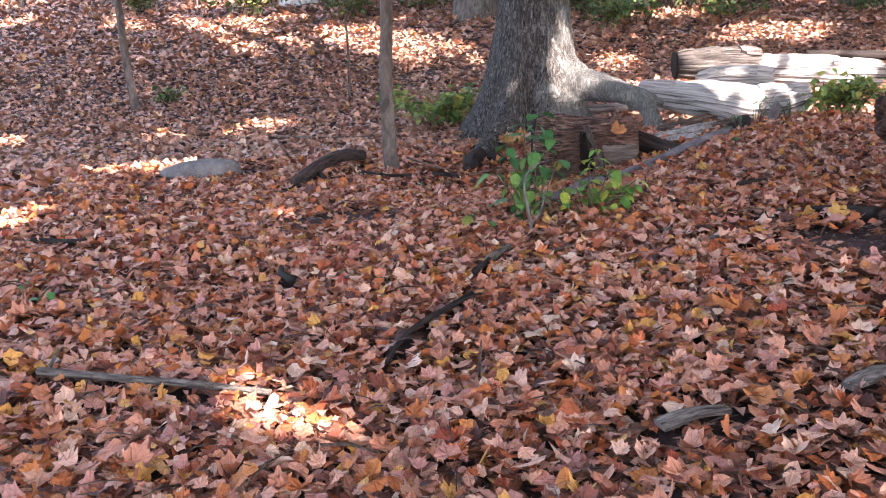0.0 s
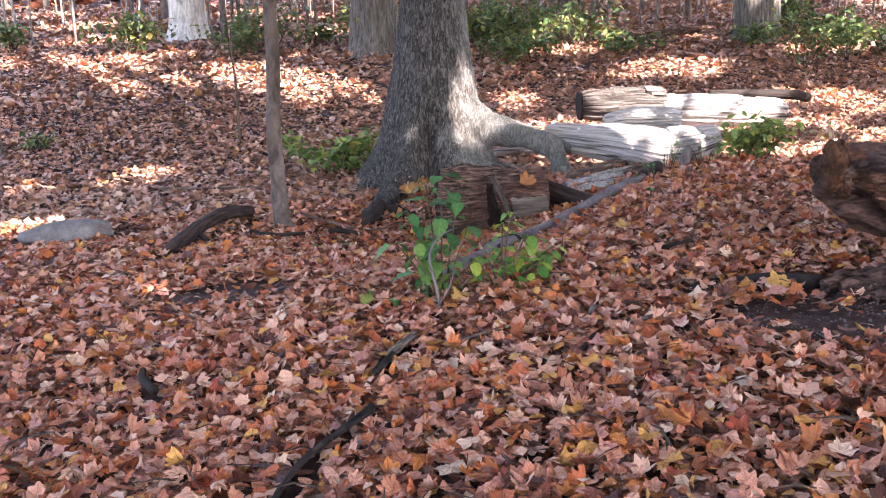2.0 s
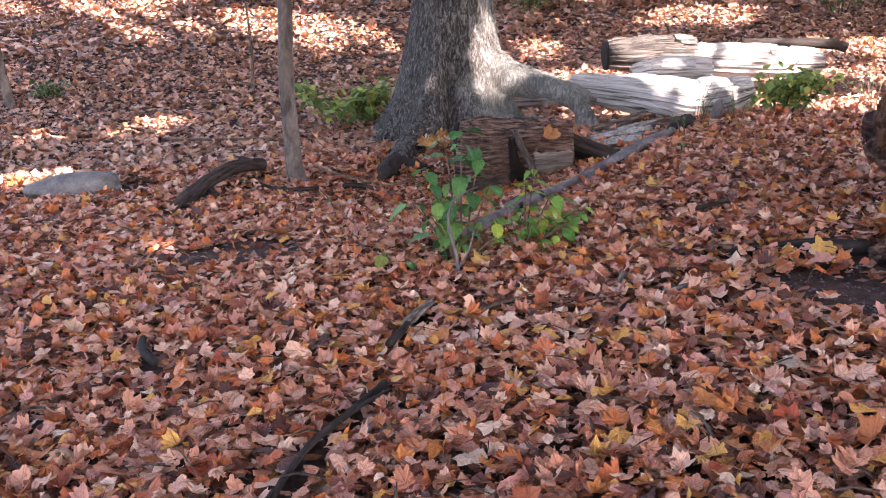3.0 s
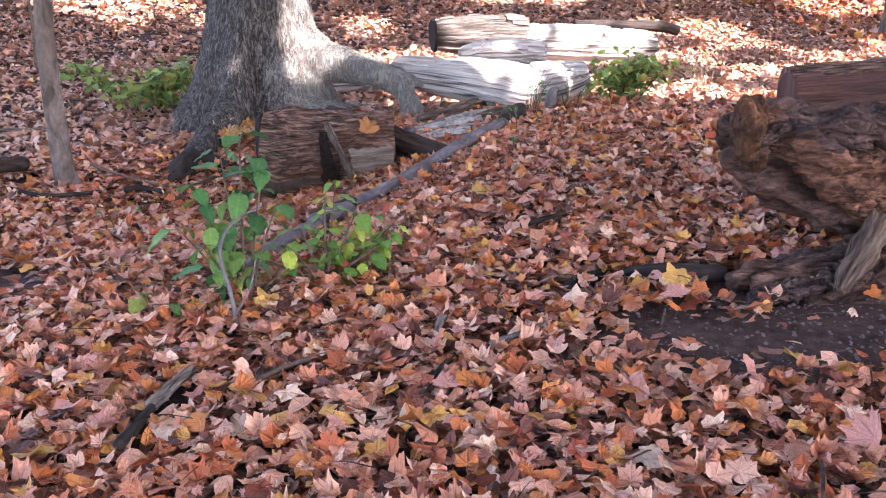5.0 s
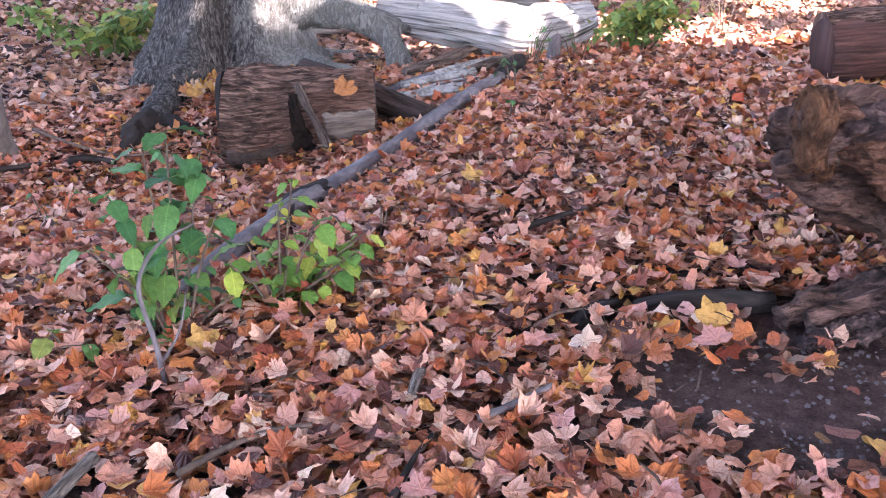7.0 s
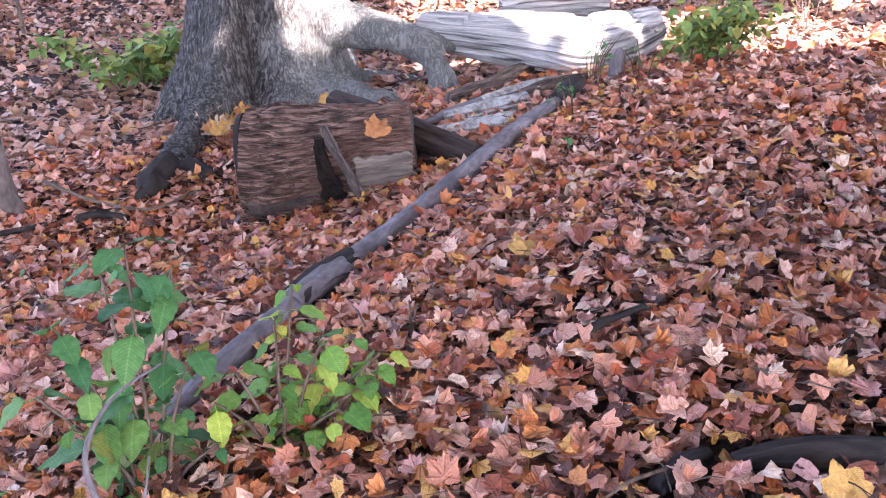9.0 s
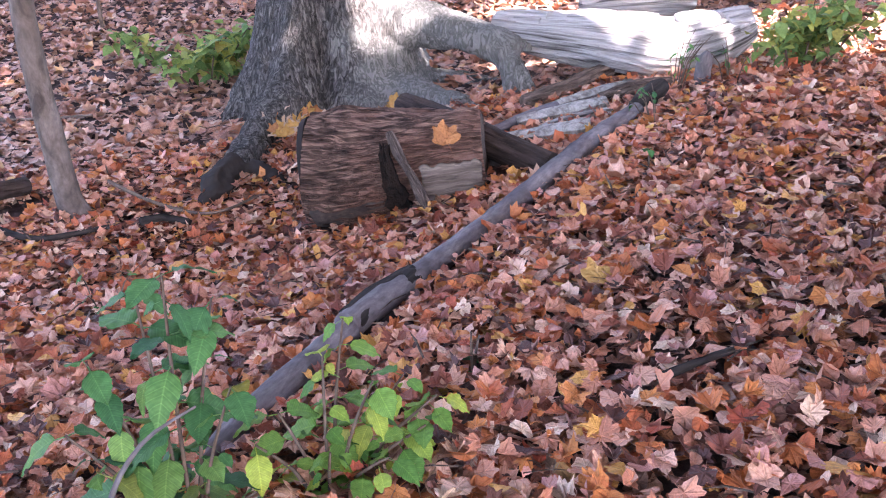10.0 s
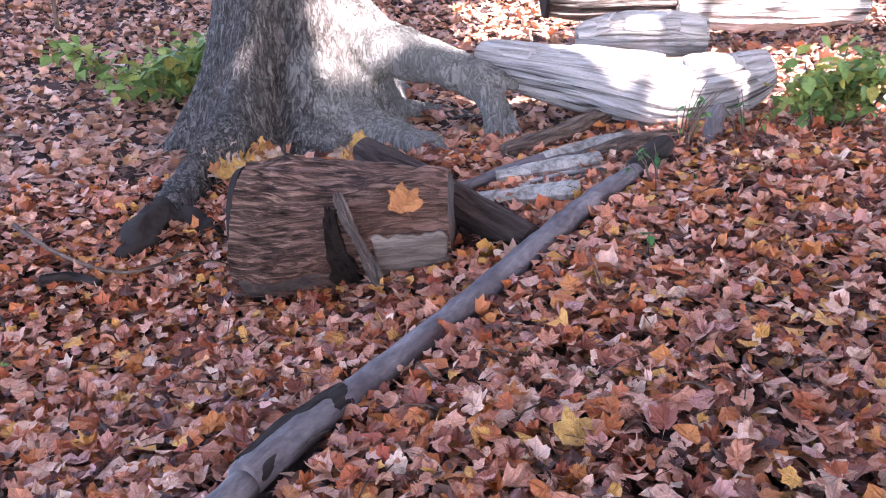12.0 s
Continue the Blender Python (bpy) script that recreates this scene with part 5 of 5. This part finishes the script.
for x, y, l, a in ((0.47, 1.0, 0.24, 20), (1.10, 1.18, 0.28, 25), (0.95, 3.2, 0.12, 60)):
    d = empty("bark_piece", (x, y, gz(x, y)))
    ca, sa = math.cos(radians(a)), math.sin(radians(a))
    plank("plate", [(-l / 2 * ca, -l / 2 * sa, 0.035), (0, 0, 0.055), (l / 2 * ca, l / 2 * sa, 0.045)], l * 0.22, 0.014, LOOSE_BARK, d, "", x * 3, (0, -0.1, 1))
    tagged(d, "rough piece of grey-brown bark on the leaves", "bark")

# short twigs and leaf stalks strewn over the litter
n = 1500
x, y = rng.uniform(-3.4, 3.8, n), rng.uniform(0.4, 8.2, n)
tw = np.array([[-0.5, -0.012, 0], [0.05, -0.014, 0.05], [0.5, -0.005, 0.0], [0.5, 0.005, 0.0], [0.05, 0.014, 0.05], [-0.5, 0.012, 0], [-0.5, 0, 0.02], [0.05, 0, 0.075], [0.5, 0, 0.01]])
tq = np.array([[0, 1, 7], [0, 7, 6], [1, 2, 8], [1, 8, 7], [6, 7, 4], [6, 4, 5], [7, 8, 3], [7, 3, 4]])
tagged(scatter_mesh("strewn_twigs", [(tw, tq), (tw * np.array([1, 1.8, 1.8]), tq)], np.column_stack([x, y, ground_z(x, y) + rng.uniform(0.03, 0.07, n)]), rng.uniform(0.06, 0.22, n) * rng.uniform(0.5, 1.0, n), rng.uniform(0, 6.28, n), rng.normal(0, 0.2, n), rng.normal(0, 0.15, n), TWIG_DARK),
       "short dark twigs and leaf stalks on the litter", "twigs", kind="stuff")

# crumbs and small stones on the bare soil
n = 900
x, y = rng.uniform(1.5, 3.3, n), rng.uniform(2.3, 3.1, n)
ok = bare(x, y) > 0.25
x, y = x[ok], y[ok]
n = len(x)
ct = np.array([[0.5, 0, 0], [-0.5, 0.1, 0], [0, 0.5, 0.05], [0.05, -0.5, 0], [0, 0, 0.4]])
cf = np.array([[0, 2, 4], [2, 1, 4], [1, 3, 4], [3, 0, 4]])
tagged(scatter_mesh("soil_crumbs", [(ct, cf)], np.column_stack([x, y, ground_z(x, y) - 0.004]), rng.uniform(0.006, 0.022, n), rng.uniform(0, 6.28, n), rng.normal(0, 0.3, n), rng.normal(0, 0.3, n), BRANCH_WOOD),
       "crumbs of leaf and grit on bare soil", "debris", kind="stuff")

# ---- green plants ----
def oval_leaf(width, bend, wave, material=GREEN_ONE):
    """A pointed oval leaf on a thin stalk, with a folded midrib and a toothed, wavy edge."""
    verts, faces = [], []
    prof = [(0.0, 0.05), (0.07, 0.50), (0.14, 0.76), (0.22, 0.88), (0.30, 1.0), (0.38, 0.94), (0.46, 1.0), (0.54, 0.84), (0.62, 0.84), (0.70, 0.62), (0.78, 0.56), (0.86, 0.30), (0.93, 0.16), (1.0, 0.01)]
    for i, (t, w) in enumerate(prof):
        z = -bend * t * t
        e = wave * math.sin(i * 1.5)
        verts += [(-width * w, t, z + 0.14 * w * width + e), (-width * w * 0.5, t, z + 0.035 + e * 0.3), (0, t, z), (width * w * 0.5, t, z + 0.035 - e * 0.3), (width * w, t, z + 0.14 * w * width - e)]
        if i:
            faces += [(5 * i - 5 + k, 5 * i - 4 + k, 5 * i + 1 + k, 5 * i + k) for k in range(4)]
    b = len(verts)
    for t, z in ((-0.30, -0.04), (0.02, 0.0)):
        verts += [(-0.014, t, z), (0.014, t, z), (0.0, t, z - 0.024)]
    faces += [(b, b + 1, b + 4, b + 3), (b + 1, b + 2, b + 5, b + 4), (b + 2, b, b + 3, b + 5)]
    me = bpy.data.meshes.new("leaf")
    me.from_pydata(verts, [], faces)
    me.materials.append(material)
    uv = me.uv_layers.new(name="UVMap")
    for loop in me.loops:
        uv.data[loop.index].uv = verts[loop.vertex_index][:2]
    me.shade_smooth()
    return me


blade_meshes = [oval_leaf(0.32, 0.18, 0.03), oval_leaf(0.36, 0.34, 0.04), oval_leaf(0.28, 0.5, 0.03)]
fresh_meshes = [oval_leaf(0.34, 0.22, 0.03, FRESH_ONE), oval_leaf(0.38, 0.34, 0.04, FRESH_ONE), oval_leaf(0.30, 0.45, 0.03, FRESH_ONE)]


def shrub(name, x, y, stems, label, seed, leaf=0.085, blades=blade_meshes):
    """A leafy seedling: thin stems with pairs of broad leaves, each a part."""
    r = random.Random(seed)
    s = empty(name, (x, y, gz(x, y)))
    for tx, ty, height, pairs in stems:
        line = [(tx * 0.2, ty * 0.2, -0.02, 0.006), (tx * 0.5, ty * 0.5, height * 0.5, 0.005), (tx, ty, height, 0.003)]
        tube("stem", line, TWIG_WOOD, s, segs=6, step=0.05)
        c = curve_points(line, 0.02)
        for k in range(pairs):
            p = c[int((0.25 + 0.75 * k / max(pairs - 1, 1)) * (len(c) - 1))]
            a0 = r.uniform(0, 6.28)
            for side in (0, math.pi):
                a = a0 + side + r.uniform(-0.5, 0.5)
                ob = new("leaf", blades[r.randrange(3)])
                ob.parent = s
                sz = leaf * r.choice((0.45, 0.75, 0.95, 1.1, 1.25)) * (1 - 0.25 * k / max(pairs, 1))
                ob.matrix_local = Matrix.Translation(p[:3]) @ Euler((r.uniform(-0.8, 0.1), r.uniform(-0.3, 0.3), a)).to_matrix().to_4x4() @ Matrix.Translation((0, 0.025, 0)) @ Matrix.Diagonal((sz * 1.15, sz, sz, 1))
    return tagged(s, label, "shrub")


shrub("leafy_seedling", 0.31, 3.85, [(0.02, 0.12, 0.66, 8), (-0.17, 0.06, 0.48, 6), (0.15, 0.02, 0.40, 5), (-0.15, -0.06, 0.26, 3), (0.12, 0.13, 0.58, 7), (-0.24, 0.02, 0.32, 4), (-0.06, 0.16, 0.60, 6), (0.18, -0.04, 0.14, 2)], "leafy green seedling with broad oval leaves in the litter", 3, 0.118)
shrub("leafy_seedling", 0.65, 3.92, [(0.02, 0.10, 0.34, 6), (0.14, 0.02, 0.30, 5), (-0.10, 0.02, 0.24, 4), (0.22, 0.10, 0.26, 7), (0.26, -0.02, 0.18, 6), (0.08, 0.18, 0.40, 6), (-0.16, -0.02, 0.18, 3), (0.30, 0.05, 0.22, 7), (0.16, -0.08, 0.14, 5), (0.02, -0.06, 0.16, 4)], "low yellow-green seedling with oval leaves beside a pole", 5, 0.092, fresh_meshes)
shrub("leafy_seedling", -0.02, 3.82, [(-0.05, 0.0, 0.10, 2), (0.05, -0.03, 0.07, 2)], "few small green leaves close to the ground", 6, 0.075)
shrub("leafy_seedling", 1.10, 4.36, [(0.0, 0.0, 0.13, 1), (0.03, 0.03, 0.10, 1)], "single dark green leaf standing in the litter", 7, 0.105)
shrub("leafy_seedling", 2.15, 5.75, [(0.0, 0.0, 0.12, 2), (0.08, 0.0, 0.08, 1)], "small pale green plantlet on the leaf mound", 8, 0.075)
shrub("leafy_seedling", -2.3, 2.75, [(0, 0, 0.16, 3), (0.1, 0.05, 0.12, 3)], "small dull green plant among leaves", 9, 0.06)
shrub("leafy_seedling", 0.50, 2.95, [(0, 0, 0.03, 1)], "small green leaf close to the ground", 10, 0.05)
twig = empty("bare_twig", (0.25, 3.55, gz(0.25, 3.55)))
tube("stem", [(0.02, -0.02, -0.02, 0.009), (0.0, 0.0, 0.14, 0.008), (-0.03, 0.05, 0.30, 0.007), (0.03, 0.16, 0.38, 0.005), (0.14, 0.24, 0.41, 0.003)], BRANCH_WOOD, twig, segs=7, step=0.03)
tube("side_shoot", [(0.0, 0.0, 0.05, 0.005), (0.07, 0.04, 0.15, 0.004), (0.10, 0.08, 0.26, 0.002)], BRANCH_WOOD, twig, segs=6, step=0.03)
tagged(twig, "bare grey twig arching up beside the seedling", "twig")


def bush(name, x, y, spread, height, n, leaf, label, seed, group="", sink=0.0, material=GREEN):
    r = np.random.default_rng(seed)
    b = empty(name, (x, y, gz(x, y) - sink))
    tips = []
    for k in range(9):
        a, d = r.uniform(0, 6.28), r.uniform(0.3, 0.95)
        tip = (math.cos(a) * spread[0] * d, math.sin(a) * spread[1] * d, height * r.uniform(0.55, 1.0))
        tips.append(tip)
        tube("stem", [(tip[0] * 0.25, tip[1] * 0.25, -0.05, 0.008), (tip[0] * 0.7, tip[1] * 0.7, tip[2] * 0.6, 0.006), (*tip, 0.003)], TWIG_WOOD, b, segs=5, step=0.15)
    t = np.array(tips)[r.integers(0, len(tips), n)]
    s = r.uniform(0.35, 1.05, n)[:, None]
    pos = t * np.column_stack([s, s, s**0.8]) + r.normal(0, 1, (n, 3)) * np.array([spread[0] * 0.16, spread[1] * 0.16, height * 0.10])
    pos[:, 2] = np.maximum(pos[:, 2], 0.03)
    scatter_mesh("foliage", BLADES, pos, r.uniform(leaf * 0.7, leaf * 1.3, n), r.uniform(0, 6.28, n), r.normal(-0.15, 0.4, n), r.normal(0, 0.4, n), material, b)
    return tagged(b, label, "bush", group)


# these two bushes have some sunlight put into their leaf colour
bush("bush", -0.25, 9.3, (0.62, 0.42), 0.50, 420, 0.115, "low green bush with broad leaves beside the tree", 51, material=BROAD_GREEN_LIT)
bush("bush", 3.50, 6.98, (0.42, 0.32), 0.42, 560, 0.078, "green leafy bush at the end of the fallen trunk", 52, material=BROAD_GREEN_LIT)
bush("bush", -4.6, 19.6, (1.0, 0.7), 0.9, 420, 0.13, "dark green bush on the sunlit slope", 53)
bush("bush", -7.4, 20.8, (0.6, 0.5), 0.6, 220, 0.13, "small dark green bush on the slope", 54)
bush("bush", -4.2, 11.9, (0.35, 0.3), 0.3, 90, 0.09, "sparse green tuft beside a sapling", 55)
brg = random.Random(12)
for k in range(30):
    x = brg.choice([brg.uniform(1.6, 5.2), brg.uniform(6.2, 14.0), brg.uniform(-2.6, 1.0)])
    y = brg.uniform(15.0, 18.6) if x > 1.5 and x < 5.5 else brg.uniform(14.0, 18.5) if x > 5.5 else brg.uniform(17.0, 20.5)
    bush("undergrowth", x, y, (brg.uniform(0.6, 1.1), brg.uniform(0.5, 0.8)), brg.uniform(0.5, 1.05), 240, 0.12, "green bushy undergrowth on the wooded slope", 60 + k, "undergrowth")

def dry_weed(x, y, n, height, seed):
    r = random.Random(seed)
    w = empty("dry_weed", (x, y, gz(x, y)))
    for k in range(n):
        a, d = r.uniform(0, 6.28), r.uniform(0.05, 0.22)
        h = height * r.uniform(0.6, 1.1)
        tube("stem", [(math.cos(a) * d * 0.3, math.sin(a) * d * 0.3, -0.02, 0.004), (math.cos(a) * d * 0.6, math.sin(a) * d * 0.6, h * 0.6, 0.003), (math.cos(a) * d * 1.2, math.sin(a) * d * 1.2, h, 0.0015)], TWIG_WOOD, w, segs=5, step=0.06)
        for q in range(2):
            ob = new("leaf", blade_meshes[r.randrange(3)])
            ob.parent = w
            ob.matrix_local = pose(math.cos(a) * d * 0.7, math.sin(a) * d * 0.7, h * r.uniform(0.4, 0.9), r.uniform(-60, 20), r.uniform(-30, 30), r.uniform(0, 360)) @ Matrix.Diagonal((0.03, 0.045, 0.04, 1))
    return tagged(w, "thin dry weed stems with a few small leaves", "weed", "weeds by the pole")


dry_weed(2.72, 6.95, 9, 0.36, 1)
dry_weed(2.45, 6.45, 6, 0.22, 2)
dry_weed(3.05, 6.9, 6, 0.25, 3)
dry_weed(3.9, 7.6, 6, 0.30, 4)
dry_weed(5.1, 8.3, 7, 0.45, 5)
dry_weed(-0.30, 5.6, 4, 0.18, 6)

# ---- single leaves that lie where they can be picked up ----
one_meshes = []
for k, (c, f) in enumerate([(0.3, 0.1), (-0.35, 0.15), (0.6, -0.2), (0.15, 0.45), (-0.55, 0.2), (0.05, 0.0)]):
    lv, lf = leaf_template(True, c, f, 20 + k)
    me = bpy.data.meshes.new("leaf")
    me.from_pydata([tuple(v) for v in lv], [], [tuple(int(i) for i in q) for q in lf])
    me.materials.append(LITTER_ONE)
    me.uv_layers.new(name="UVMap").data.foreach_set("uv", lv[lf.ravel(), :2].astype(np.float32).ravel())
    me.shade_smooth()
    one_meshes.append(me)


def loose_leaf(x, y, z, size, rx, ry, rz, parent=None, k=0):
    ob = new("leaf" if parent else "maple_leaf", one_meshes[k % len(one_meshes)])
    ob.parent = parent
    ob.matrix_local = pose(x, y, z, rx, ry, rz) @ Matrix.Diagonal((size, size, size, 1))
    return ob


def solid_leaf(name, colour):
    n = Nodes(name, 0.6)
    v = n.coords("Object", (1, 1, 1))
    f = n.noise(v, 3.0, 4)
    return n.done(n.ramp(f, [(0.3, tuple(c * 0.7 for c in colour)), (0.65, colour)]), n.bump(f, 0.1, 0.4))


YELLOW, ORANGE, PALE = solid_leaf("yellow_leaf", (0.50, 0.28, 0.085)), solid_leaf("orange_leaf", (0.36, 0.150, 0.058)), solid_leaf("pale_leaf", (0.52, 0.36, 0.26))
named = []
for mt, lv in ((YELLOW, 0), (ORANGE, 1), (PALE, 2)):
    me = one_meshes[(lv * 2) % 6].copy()
    me.materials.clear()
    me.materials.append(mt)
    named.append(me)
for x, y, z, s, rx, ry, rz, m, lab in [
        (1.275, 6.145, 0.322, 0.088, 52, 0, 15, 1, "orange-brown maple leaf lying on the log"),
        (0.40, 3.64, 0.05, 0.085, 12, 5, 40, 0, "large yellow maple leaf beside the seedling"),
        (1.84, 3.14, 0.06, 0.075, 25, -8, 10, 0, "yellow maple leaf at the edge of bare soil"),
        (1.66, 3.16, 0.06, 0.075, 30, 10, 190, 0, "yellow-orange maple leaf by black wood"),
        (1.91, 2.50, 0.035, 0.080, 8, 10, 80, 0, "yellow maple leaf on bare soil"),
        (2.20, 2.45, 0.035, 0.070, 5, -6, 150, 0, "yellow maple leaf on bare soil"),
        (2.02, 2.88, 0.03, 0.045, 8, 0, 260, 1, "small orange leaf on bare soil"),
        (0.01, 2.78, 0.06, 0.070, 20, 5, 300, 2, "pale cream maple leaf on the litter"),
        (0.09, 1.79, 0.06, 0.062, 10, 0, 20, 2, "pale cream maple leaf on the litter"),
        (1.23, 2.13, 0.06, 0.085, 15, 10, 70, 2, "pale sunlit maple leaf"),
        (1.58, 4.64, 0.06, 0.080, 18, 5, 20, 0, "yellow maple leaf on the mound"),
        (-0.32, 2.75, 0.06, 0.080, 12, -5, 200, 0, "yellow maple leaf on the litter"),
        (2.75, 2.93, 0.62, 0.065, 40, 0, 30, 1, "orange leaf caught on the stump"),
        (3.02, 2.95, 0.78, 0.07, 60, 0, 60, 2, "pale leaf caught on the stump")]:
    ob = new("maple_leaf", named[m])
    on_ground = z < 0.2
    ob.matrix_world = pose(x, y, (gz(x, y) if on_ground else 0) + z, rx, ry, rz) @ Matrix.Diagonal((s, s, s, 1))
    tagged(ob, lab, "leaf")
hr = random.Random(9)
for k in range(78):
    if k < 52:
        r = hr.uniform(0.76, 1.20)
        a = radians(258.5 - (r - 0.76) * 22 + hr.uniform(-4.5, 4.5))
        z = next(q / 50 for q in range(60) if trunk_radius(a, q / 50) < r) + hr.uniform(0.0, 0.05)
    else:
        a, z = radians(hr.uniform(280, 312)), hr.uniform(0.02, 0.10)
        r = trunk_radius(a, z) + hr.uniform(0.04, 0.25)
    ob = new("maple_leaf", named[hr.choice((0, 2, 2, 1))])
    ob.matrix_world = pose(TX + r * math.cos(a), TY + r * math.sin(a), z + 0.06, hr.uniform(10, 60), hr.uniform(-30, 30), hr.uniform(-50, 50)) @ Matrix.Diagonal((0.058, 0.058, 0.058, 1))
    tagged(ob, "yellow and tan maple leaf heaped against the roots", "leaf", "leaves against the roots")
for k in range(290):
    x, y = hr.uniform(-0.4, 1.7), hr.uniform(1.9, 4.4)
    if float(bare(x, y)) > 0.2:
        continue
    loose_leaf(x, y, gz(x, y) + hr.uniform(0.035, 0.06), hr.uniform(0.036, 0.056), hr.gauss(0, 18) + hr.choice((0, 180)), hr.gauss(0, 16), hr.uniform(0, 360), ground, k)
